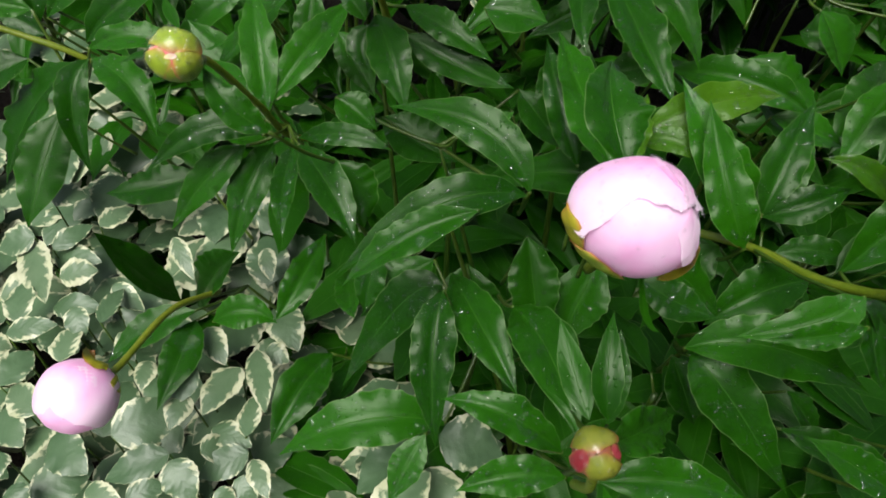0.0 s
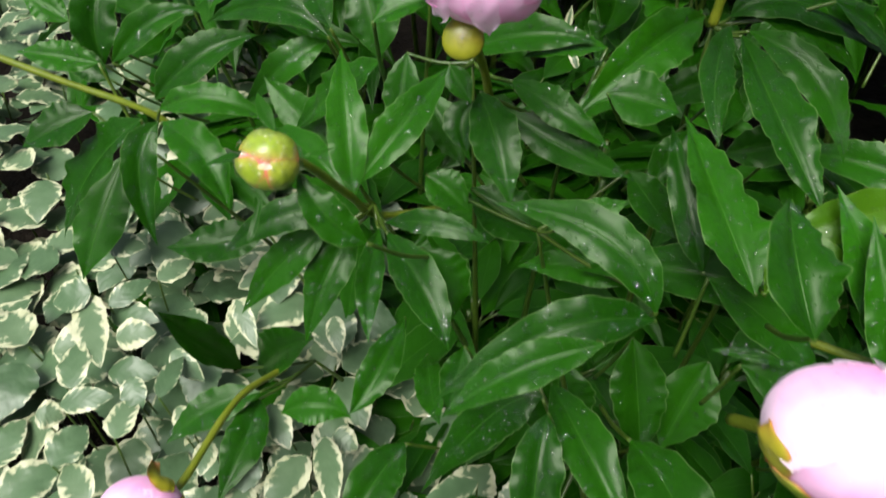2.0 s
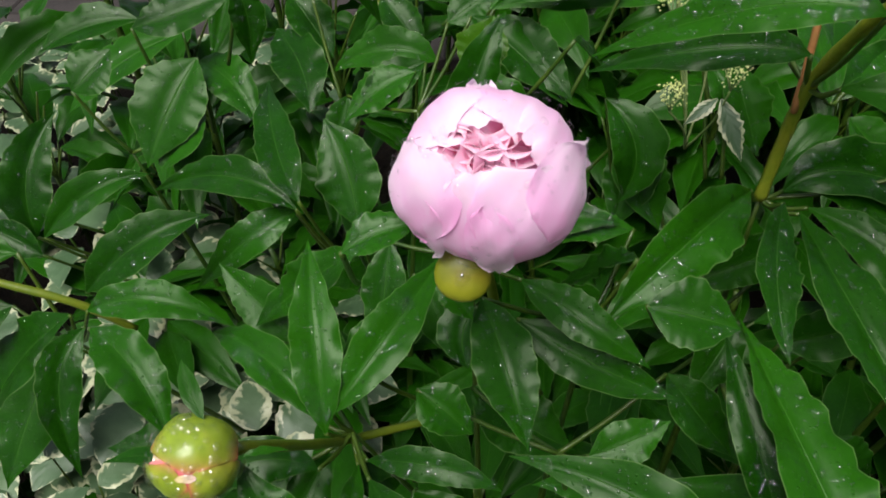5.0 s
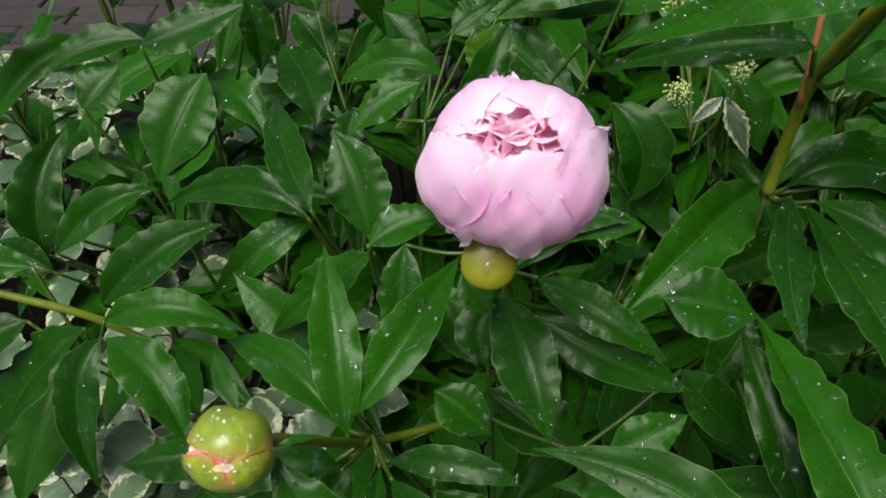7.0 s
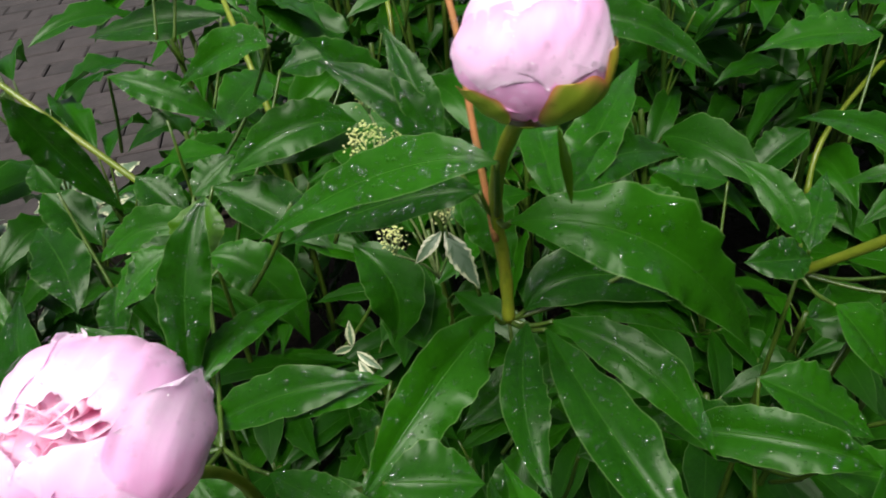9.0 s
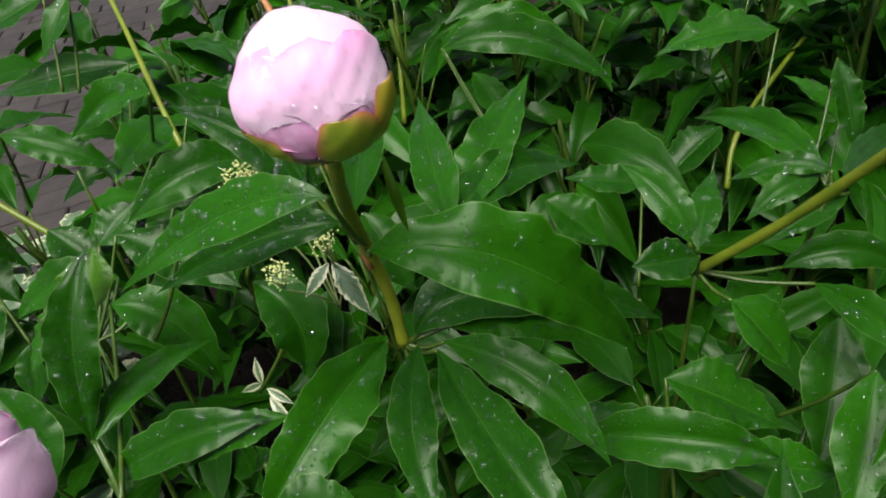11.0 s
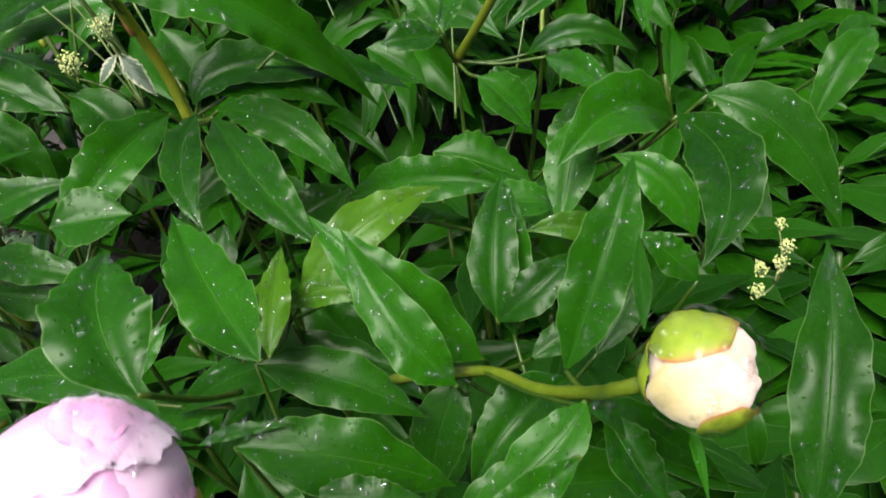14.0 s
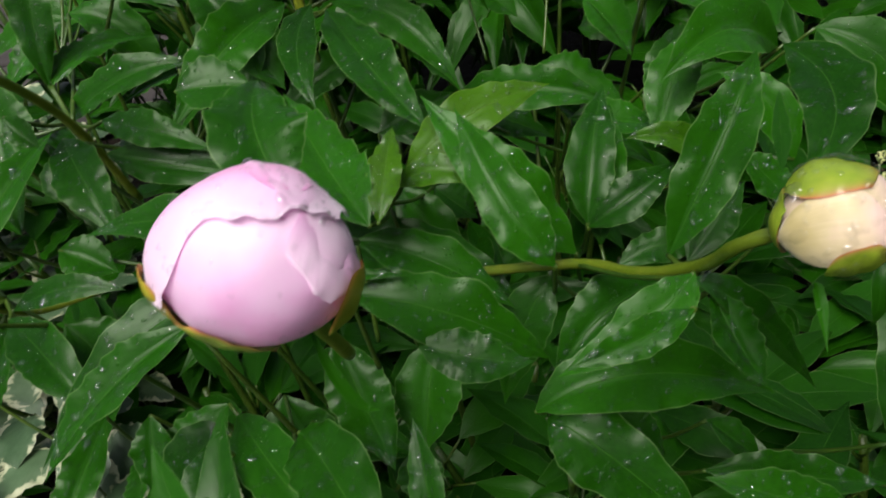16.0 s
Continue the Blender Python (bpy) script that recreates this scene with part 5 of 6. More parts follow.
# leaves between the larger shoots
blade(rise, (0.030, 0.431, 0.372), (0.123, 0.400, 0.401), (0.185, 0.352, 0.367), 0.036, up=(0.06, -0.55, 0.83))
blade(flow, (0.077, 0.302, 0.474), (0.099, 0.296, 0.478), (0.121, 0.291, 0.473), 0.006, up=(0.13, -0.52, 0.85))
blade(tall, (0.118, 0.538, 0.517), (0.167, 0.543, 0.522), (0.257, 0.530, 0.477), 0.034, up=(-0.12, -0.56, 0.82))

# ---- unseen wall added behind the camera, to shade the bed's near right side ----
def wall_box(x0, x1, y0, y1, z0, z1):
    verts = [(x, y, z) for z in (z0, z1) for x, y in ((x0, y0), (x1, y0), (x1, y1), (x0, y1))]
    me = mesh_of("wall_south", verts, [(3, 2, 1, 0), (4, 5, 6, 7), (0, 1, 5, 4), (1, 2, 6, 5), (2, 3, 7, 6), (3, 0, 4, 7)], SHADE_WALL)
    me.polygons.foreach_set("use_smooth", np.zeros(6, dtype=bool))
    return me


tagged(new("wall_south", wall_box(0.15, 4.0, -0.85, -0.55, -0.03, 2.4)), "plain grey unseen wall added to shade the right of the bed", "wall", kind="structure")

# ---- stems that show ----
def stem(shoot, name, points, r0, r1, mat=THICK, label=""):
    o = np.array(shoot.location)
    return part(name, tube(name, [np.array(p) - o for p in points], r0, r1, mat, 9, 6), shoot, (0, 0, 0), label)


stem(tall, "flower_stem", [(0.1100, 0.5450, 0.5060), (0.1103, 0.5438, 0.5424), (0.1060, 0.5300, 0.5880), (0.1028, 0.5028, 0.6288), (0.1034, 0.4746, 0.6632), (0.1043, 0.4444, 0.6900)], 0.0036, 0.0028, OLIVE)
stem(tall, "red_stalk", [(0.105, 0.533, 0.572), (0.101, 0.535, 0.63), (0.099, 0.553, 0.69), (0.085, 0.58, 0.73)], 0.0019, 0.0012, RUSTY, "rust-red bare leaf stalk")
stem(bud1, "flower_stem", [(-0.075, 0.475, 0.385), (-0.119, 0.448, 0.405), (-0.126, 0.405, 0.47), (-0.136, 0.364, 0.536), (-0.1425, 0.3565, 0.5445)], 0.0026, 0.0024)
stem(west, "flower_stem", [(-0.29, 0.548, 0.38), (-0.315, 0.537, 0.420), (-0.376, 0.532, 0.455), (-0.50, 0.527, 0.525)], 0.0030, 0.0026)
stem(budr, "flower_stem", [(0.16, 0.375, 0.385), (0.212, 0.329, 0.41), (0.226, 0.28, 0.44), (0.237, 0.244, 0.471), (0.235, 0.217, 0.505), (0.2432, 0.2050, 0.518)], 0.0032, 0.0027)
stem(pink, "flower_stem", [(-0.20, 0.395, 0.27), (-0.215, 0.34, 0.32), (-0.219, 0.262, 0.365), (-0.224, 0.252, 0.369)], 0.0028, 0.0024)
stem(bud4, "flower_stem", [(0.304, 0.569, 0.464), (0.327, 0.522, 0.524), (0.341, 0.474, 0.590), (0.343, 0.466, 0.598)], 0.0034, 0.0026)
stem(bud3, "flower_stem", [(0.062, 0.14, 0.46), (0.060, 0.12, 0.505), (0.057, 0.119, 0.532)], 0.0024, 0.002)
stem(fl2, "flower_stem", [(-0.035, 0.50, 0.43), (-0.045, 0.49, 0.50), (-0.054, 0.45, 0.555), (-0.0575, 0.41, 0.583)], 0.003, 0.0028)
stem(flow, "flower_stem", [(0.085, 0.27, 0.46), (0.082, 0.235, 0.52), (0.081, 0.222, 0.552)], 0.0032, 0.003)
stem(far, "flower_stem", [(-0.11, 0.80, 0.47), (-0.214, 0.866, 0.569), (-0.27, 0.92, 0.60)], 0.003, 0.0024)
stem(far, "flower_stem", [(-0.02, 0.88, 0.48), (-0.031, 0.92, 0.53), (-0.059, 1.055, 0.60), (-0.08, 1.12, 0.66)], 0.003, 0.0024)
stem(far, "flower_stem", [(0.10, 0.95, 0.46), (0.109, 0.986, 0.525), (0.111, 1.068, 0.57), (0.11, 1.1, 0.62)], 0.0028, 0.0024)
stem(far, "flower_stem", [(0.19, 0.97, 0.42), (0.206, 1.005, 0.485), (0.227, 1.08, 0.53)], 0.0028, 0.0024)
stem(east, "flower_stem", [(0.47, 0.79, 0.34), (0.511, 0.829, 0.386), (0.683, 0.941, 0.42)], 0.003, 0.0024)


# ---- flowers and buds ----
def blossom(shoot, name, centre, turn, size, mat, label, flat=()):
    o = np.array(shoot.location)
    return part(name, egg("core", turn, np.array(size) * 0.9, mat, flat=flat), shoot, np.array(centre) - o, label)


def bloom_petal(bloom, view, size, x, y, a, b, turn, grow=1.0, mat=PETAL, name="petal", label="", **more):
    return part(name, cap(view, size, x, y, a, b, turn, grow, mat, name=name, **more), bloom, (0, 0, 0), label)


def rim_beads(petal, count, small=0.0006, big=0.0014, rows=21, cols=17):
    """Rain hanging along the lip and the upper sides of a petal."""
    co = np.array([v.co for v in petal.data.vertices]).reshape(rows, cols, 3)
    line = np.concatenate([co[rows // 2:, 0], co[-1], co[:rows // 2:-1, -1]])
    spots = []
    for k in np.sort(rng.uniform(0, len(line) - 1.01, count)):
        i, a = int(k), k % 1
        p = line[i] * (1 - a) + line[i + 1] * a
        spots.append((p, p, line[i + 1] - line[i] + 1e-6, rng.uniform(small, big), rng.uniform(0.9, 1.4), 1.5, 0.1))
    part("rain_water", drops_mesh(spots, BEAD), petal)


def dew(petal, count, small=0.0004, big=0.0012):
    """Rain standing all over a petal."""
    me, spots = petal.data, []
    for i in rng.choice(len(me.vertices), count):
        v = np.array(me.vertices[i].co)
        n = np.array(me.vertices[i].normal)
        n = n if np.dot(n, v) > 0 else -n
        spots.append((v + rng.normal(0, 0.0004, 3), n, rng.normal(0, 1, 3), small + (big - small) * rng.random() ** 2, rng.uniform(0.9, 1.3), 1.3, 0.1))
    part("rain_water", drops_mesh(spots, BEAD), petal)


def bead_face(bloom, view, size, count, big, high=1.05):
    part("rain_water", beads(view, size, count, big, high, (-0.1, 1.0)), bloom)


# half-open flower
V, Z, FLAT = facing((0.94, -0.06, -0.34), (0.31, 0.6, 0.74)), (0.0300, 0.0262, 0.0272), (((0.86, 0.52, 0.25), 0.20), ((-0.6, 0.75, 0.1), 0.12))
half_open = blossom(flow, "flower", (0.081, 0.2085, 0.5735), V, Z, PETAL, "half-open pale pink peony flower", FLAT)
bloom_petal(half_open, V, Z, 0.25, 1.0, 0.7, 0.9, 90, 0.96, frill=0.03, flat=FLAT)
bloom_petal(half_open, V, Z, -1.1, 0.2, 0.6, 0.8, 180, 0.97, flat=FLAT)
bloom_petal(half_open, V, Z, 1.1, 0.1, 0.7, 0.9, 0, 0.96, flat=FLAT)
dew(part("petal", shell(V, Z, ((-120, 50), (120, 50)), 0.985, -1, reach=125, flat=FLAT), half_open), 120)
bloom_petal(half_open, V, Z, 0.74, 0.10, 0.62, 0.50, -112, 1.0, ruffle=0.008, frill=0.012, flat=FLAT)
wing = bloom_petal(half_open, V, Z, 0.99, -0.18, 0.50, 0.22, -86, 1.02, ruffle=0.015, frill=0.02, flat=FLAT)
rim_beads(wing, 26)
hood = part("petal", shell(V, Z, ((-115, -32), (-62, -26), (-48, -18), (-36, 4), (-22, 20), (-14, 19), (10, 19), (40, 25), (64, 26), (110, 30)), 1.012, 1, 0.05, 3.0, 112, FLAT), half_open)
rim_beads(hood, 60, 0.0007, 0.0016, cols=33)
dew(hood, 150)
crest = bloom_petal(half_open, V, Z, 0.46, 0.84, 0.50, 0.42, -72, 1.03, ruffle=0.02, frill=0.025, flat=FLAT)
rim_beads(crest, 26)
comb = bloom_petal(half_open, V, Z, 0.20, 0.98, 0.40, 0.36, 82, 1.03, ruffle=0.02, frill=0.03, curl=0.05, flat=FLAT)
rim_beads(comb, 26)
dew(comb, 60)
dew(crest, 40)
dew(wing, 40)
bloom_petal(half_open, V, Z, 0.92, -0.54, 0.50, 0.30, 58, 1.06, AMBER, "sepal", "amber and green sepal", ruffle=0.02, point=0.3, flat=FLAT)
bloom_petal(half_open, V, Z, -0.96, -0.62, 0.52, 0.20, 112, 1.05, AMBER, "sepal", "amber and green sepal", ruffle=0.02, point=0.3, flat=FLAT)
bloom_petal(half_open, V, Z, -0.35, -1.05, 0.62, 0.20, 160, 1.06, SEPAL, "sepal", "green sepal with a red edge", ruffle=0.02, flat=FLAT)
needle(flow, (0.086, 0.200, 0.548), (0.098, 0.186, 0.520), 0.004)

# open double flower
V, Z = facing((1.0, -0.07, 0.03), (0.02, 0.58, 0.81)), (0.0345, 0.0322, 0.0345)
open_flower = blossom(fl2, "flower", (-0.0487, 0.425, 0.618), V, np.array(Z) * (0.86, 0.80, 0.70), INNER, "open pale pink double peony flower with a ruffled centre")
for x, y, a, b, turn, grow in ((-1.15, 0.1, 0.5, 0.8, 0, 0.95), (1.15, 0.0, 0.5, 0.8, 180, 0.95), (0.0, -1.15, 0.5, 0.9, 90, 0.96)):
    bloom_petal(open_flower, V, Z, x, y, a, b, turn, grow, ruffle=0.025, frill=0.012)
for k, way in enumerate((8, 100, 34, 148, 68, 172, 126)):
    x, y = -0.02 + 0.92 * math.cos(radians(way)), 0.27 + 0.68 * math.sin(radians(way))
    rim_beads(bloom_petal(open_flower, V, Z, x, y, 0.45, 0.46, way + 180 + 12 * math.sin(k * 2.0), 0.948 + 0.003 * k, ruffle=0.03, frill=0.015), 8, 0.0004, 0.0008)
bloom_petal(open_flower, V, Z, -0.66, -0.68, 0.46, 0.26, -102, 1.0, ruffle=0.02, curl=0.11)
bloom_petal(open_flower, V, Z, 0.08, -0.70, 0.46, 0.26, -82, 1.0, ruffle=0.02, curl=0.11, point=0.4)
rim_beads(bloom_petal(open_flower, V, Z, -0.05, -0.46, 0.54, 0.66, 88, 0.978, ruffle=0.02, frill=0.02), 14, 0.0004, 0.0008)
rim_beads(bloom_petal(open_flower, V, Z, -0.72, -0.20, 0.60, 0.50, 104, 1.005, ruffle=0.03, frill=0.02), 30)
bloom_petal(open_flower, V, Z, 0.46, -0.42, 0.60, 0.60, 62, 1.0, ruffle=0.03, frill=0.02)
rim_beads(bloom_petal(open_flower, V, Z, 0.88, -0.10, 0.60, 0.46, 62, 1.015, ruffle=0.03, curl=0.09, point=0.2), 26)
bloom_petal(open_flower, V, Z, -0.08, 1.0, 0.26, 0.2, 98, 0.945, ruffle=0.03, curl=0.06, frill=0.03)
for k in range(24):
    way, ring = k * 137.5 + rng.uniform(-18, 18), math.sqrt((k + 0.5) / 24)
    foot = np.array((-0.06 + 0.38 * ring * math.cos(radians(way)), 0.26 + 0.27 * ring * math.sin(radians(way)), 0.52 - 0.10 * ring))
    lean = unit((-0.35 * ring * math.cos(radians(way)) + rng.normal(0, 0.28), 0.22 - 0.3 * ring * math.sin(radians(way)) + rng.normal(0, 0.28), 1.0))
    part("inner_petal", frilled(V, Z, foot, lean, way + rng.uniform(-50, 50), rng.uniform(0.32, 0.44), rng.uniform(0.28, 0.44)), open_flower)
bead_face(open_flower, V, Z, 90, 0.0016, 1.03)
part("rain_water", beads(V, Z, 150, 0.0007, 1.0, (-0.25, 0.35)), open_flower)
T2 = facing((1.0, -0.07, 0.03), (0.02, 0.58, 0.81))
calyx = part("calyx", egg("calyx", T2, (0.0108, 0.0112, 0.0045), CALYX, dent=0.02), fl2, np.array((-0.0575, 0.4095, 0.5835)) - np.array(fl2.location), "round olive-green calyx")
part("water_drop", drops_mesh([(T2 @ np.array((0.0, -0.001, 0.0043)), T2[:, 2], T2[:, 1], 0.0032, 1.1)], BEAD), calyx)

# swelling bud on the tall stem
F3C = (0.1043, 0.4444, 0.7070)
V, Z = facing((0.98, -0.04, -0.18), (0.18, 0.36, 0.91)), (0.0230, 0.0218, 0.0222)
swelling = blossom(tall, "flower", F3C, V, Z, PETAL, "swelling pale pink peony bud on an upright stem")
for x, y, a, b, turn in ((0.0, 1.1, 0.6, 0.9, 90), (-1.1, 0.3, 0.6, 0.8, 120), (1.1, 0.3, 0.6, 0.8, 60)):
    bloom_petal(swelling, V, Z, x, y, a, b, turn, 0.97)
bloom_petal(swelling, V, Z, -0.35, -0.35, 0.78, 0.62, 110, 0.982, ruffle=0.03)
bloom_petal(swelling, V, Z, 0.45, -0.15, 0.80, 0.62, 80, 0.987, ruffle=0.03)
bloom_petal(swelling, V, Z, 0.0, 0.15, 1.15, 1.15, 90, 0.993, ruffle=0.03)
rim_beads(bloom_petal(swelling, V, Z, -0.62, -0.02, 0.55, 0.55, -108, 1.0, ruffle=0.008, frill=0.014), 14, 0.0005, 0.001)
rim_beads(bloom_petal(swelling, V, Z, 0.02, 0.0, 0.55, 0.55, -88, 1.006, ruffle=0.008, frill=0.014), 14, 0.0005, 0.001)
rim_beads(bloom_petal(swelling, V, Z, 0.60, 0.15, 0.50, 0.50, -70, 1.010, ruffle=0.008, frill=0.014), 14, 0.0005, 0.001)
bloom_petal(swelling, V, Z, 0.42, -0.78, 0.44, 0.48, 78, 1.05, SEPAL, "sepal", "amber-green sepal with a red edge", ruffle=0.015)
bloom_petal(swelling, V, Z, 0.96, -0.42, 0.54, 0.34, 80, 1.06, AMBER, "sepal", "amber-green sepal with a red edge", ruffle=0.015, point=0.15)
bloom_petal(swelling, V, Z, -0.72, -0.84, 0.46, 0.24, 150, 1.06, SEPAL, "sepal", "green sepal with a red edge", ruffle=0.015)
bloom_petal(swelling, V, Z, 0.0, -1.45, 0.4, 0.6, -90, 1.07, SEPAL, "sepal", "green sepal with a red edge", ruffle=0.015)
bead_face(swelling, V, Z, 120, 0.0012, 1.02)
part("rain_water", beads(V, Z, 170, 0.0009, 1.0, (-0.3, 0.35)), swelling)
needle(tall, (0.1208, 0.4772, 0.6619), (0.1224, 0.4687, 0.6308), 0.004, YOUNG)

# opening bud on the arching stem
V, Z = facing((0.84, -0.54, 0.04), (0.4, 0.67, 0.62)), (0.0182, 0.0184, 0.0182)
opening = blossom(budr, "bud", (0.2537, 0.1952, 0.527), V, Z, CREAM, "opening cream and green peony bud")
bloom_petal(opening, V, Z, 0.0, 1.2, 0.7, 0.8, 20, 0.99, CREAM, ruffle=0.012)
bloom_petal(opening, V, Z, 0.35, 0.30, 0.72, 0.45, 12, 1.0, CREAM, ruffle=0.012)
bloom_petal(opening, V, Z, -0.02, -0.34, 0.98, 0.60, 10, 1.02, CREAM, ruffle=0.012, point=0.25)
bloom_petal(opening, V, Z, -0.12, 0.66, 0.86, 0.50, 18, 1.05, SEPAL, "sepal", "green sepal with a red edge", ruffle=0.01)
bloom_petal(opening, V, Z, 0.36, -0.86, 0.58, 0.26, 22, 1.05, SEPAL, "sepal", "green sepal with a red edge", ruffle=0.01)
bloom_petal(opening, V, Z, -1.3, 0.0, 0.5, 0.9, 180, 1.05, SEPAL, "sepal", "green sepal with a red edge", ruffle=0.01)
bead_face(opening, V, Z, 190, 0.0026, 1.07)
needle(budr, (0.244, 0.188, 0.508), (0.241, 0.172, 0.49), 0.004)
needle(budr, (0.242, 0.208, 0.541), (0.260, 0.239, 0.55), 0.006)
needle(budr, (0.267, 0.187, 0.512), (0.264, 0.179, 0.482), 0.006)

# tight green bud
V, Z = facing((0.96, 0.15, -0.25), (0.01, 0.84, 0.54)), (0.0153, 0.0146, 0.0150)
tight = blossom(bud1, "bud", (-0.150, 0.350, 0.552), V, Z, CREAM, "tight yellow-green peony bud with a pink seam")
bloom_petal(tight, V, Z, 0.0, -0.30, 0.45, 0.95, 90, 1.0, ROSE, ruffle=0.01)
bloom_petal(tight, V, Z, 0.0, -1.25, 0.62, 1.0, 90, 1.02, SEPAL, "sepal", "green sepal with a red edge", ruffle=0.01)
bloom_petal(tight, V, Z, -0.72, -0.66, 0.60, 0.62, 66, 1.03, SEPAL, "sepal", "green sepal with a red edge", ruffle=0.01)
bloom_petal(tight, V, Z, 0.62, -0.56, 0.66, 0.66, 104, 1.035, SEPAL, "sepal", "green sepal with a red edge", ruffle=0.01)
bloom_petal(tight, V, Z, -0.02, 0.54, 0.85, 1.05, -97, 1.05, SEPAL, "sepal", "green sepal with a red edge", ruffle=0.012, frill=0.015)
bloom_petal(tight, V, Z, -0.2, 1.6, 0.5, 0.9, 90, 1.05, SEPAL, "sepal", "green sepal with a red edge", ruffle=0.01)
bloom_petal(tight, V, Z, -0.12, -0.42, 0.24, 0.09, 8, 1.055, CREAM, "petal", "cream petal tip in the seam", ruffle=0.02, frill=0.03)
bead_face(tight, V, Z, 210, 0.0022, 1.07)
needle(bud1, (-0.146, 0.357, 0.564), (-0.158, 0.378, 0.571), 0.007)
needle(bud1, (-0.132, 0.348, 0.557), (-0.113, 0.344, 0.568), 0.003)
needle(bud1, (-0.152, 0.336, 0.543), (-0.158, 0.317, 0.529), 0.004)
needle(bud1, (-0.163, 0.347, 0.554), (-0.186, 0.351, 0.545), 0.006)

# small crimson bud
V, Z = facing((0.98, -0.08, 0.19), (-0.01, 0.91, 0.42)), (0.0101, 0.0101, 0.0100)
small = blossom(bud3, "bud", (0.057, 0.119, 0.540), V, Z, RED, "small green bud flushed crimson")
bloom_petal(small, V, Z, 0.28, -0.60, 0.66, 0.78, 78, 1.0, DULL, "sepal", "green sepal with a red edge", ruffle=0.014, point=0.3)
bloom_petal(small, V, Z, -0.66, -0.30, 0.62, 0.36, 50, 1.012, RED, "sepal", "crimson sepal", ruffle=0.014, point=0.3)
bloom_petal(small, V, Z, -0.10, 0.66, 0.68, 1.0, -84, 1.02, DULL, "sepal", "green sepal with a red edge", ruffle=0.014)
bloom_petal(small, V, Z, 0.74, 0.05, 0.30, 0.16, 110, 1.03, RED, "sepal", "crimson sepal", ruffle=0.014)
bead_face(small, V, Z, 80, 0.0009, 1.085)
needle(bud3, (0.050, 0.125, 0.545), (0.036, 0.140, 0.553), 0.003)
needle(bud3, (0.055, 0.130, 0.545), (0.046, 0.166, 0.560), 0.012)
needle(bud3, (0.062, 0.130, 0.545), (0.066, 0.165, 0.566), 0.012)
needle(bud3, (0.060, 0.110, 0.530), (0.064, 0.098, 0.520), 0.004)

# closed pink bud over the ground cover
V, Z = facing((0.9, 0.22, -0.38), (-0.01, 0.87, 0.49)), (0.0255, 0.0240, 0.0250)
closed = blossom(pink, "flower", (-0.234, 0.2325, 0.3765), V, Z, PETAL, "closed pale pink peony bud")
part("petal", shell(V, Z, ((-180, 50), (180, 50)), 0.985, -1, reach=180), closed)
wrap = part("petal", shell(V, Z, ((-120, -24), (-52, -26), (-40, -14), (-32, -26), (0, -44), (50, -56), (120, -50)), 1.0, 1, 0.015, 1.6, 118), closed)
rim_beads(wrap, 24, cols=33)
bloom_petal(closed, V, Z, 0.36, 1.0, 0.42, 0.28, 120, 1.08, AMBER, "sepal", "amber sepal", ruffle=0.02, curl=0.35)
bloom_petal(closed, V, Z, 1.15, 0.35, 0.45, 0.3, 0, 1.05, AMBER, "sepal", "amber sepal", ruffle=0.02)

# far small bud
V, Z = facing((0.74, -0.68, 0.02), (0.29, 0.35, 0.89)), (0.0148, 0.0146, 0.0148)
distant = blossom(bud4, "bud", (0.345, 0.458, 0.605), V, Z, CREAM, "small green bud with a pink tip")
bloom_petal(distant, V, Z, 0.25, -0.75, 0.5, 0.8, 90, 1.0, CREAM)
bloom_petal(distant, V, Z, -0.65, -0.6, 0.7, 0.6, 60, 1.03, SEPAL, "sepal", "green sepal with a red edge", ruffle=0.014)
bloom_petal(distant, V, Z, 0.10, 0.45, 1.0, 1.0, -75, 1.05, SEPAL, "sepal", "green sepal with a red edge", ruffle=0.014)
bloom_petal(distant, V, Z, 0.0, 1.6, 0.6, 0.9, 90, 1.05, SEPAL, "sepal", "green sepal with a red edge", ruffle=0.014)
bead_face(distant, V, Z, 90, 0.0012, 1.085)


# ---- pale flowering sprigs ----
def florets(centre, radius, count):
    verts, faces = [], []
    for _ in range(int(count * 1.8)):
        d = unit(rng.normal(0, 1, 3) + (0, 0, 0.7))
        c, r, o = np.array(centre) + d * radius * rng.uniform(0.5, 1.2), rng.uniform(0.0005, 0.00092), len(verts)
        verts += [c + r * np.array(v) for v in ((1, 0, 0), (-1, 0, 0), (0, 1, 0), (0, -1, 0), (0, 0, 1), (0, 0, -1))]
        faces += [tuple(o + i for i in f) for f in ((0, 2, 4), (2, 1, 4), (1, 3, 4), (3, 0, 4), (2, 0, 5), (1, 2, 5), (3, 1, 5), (0, 3, 5))]
    return mesh_of("florets", verts, faces, UMBEL)


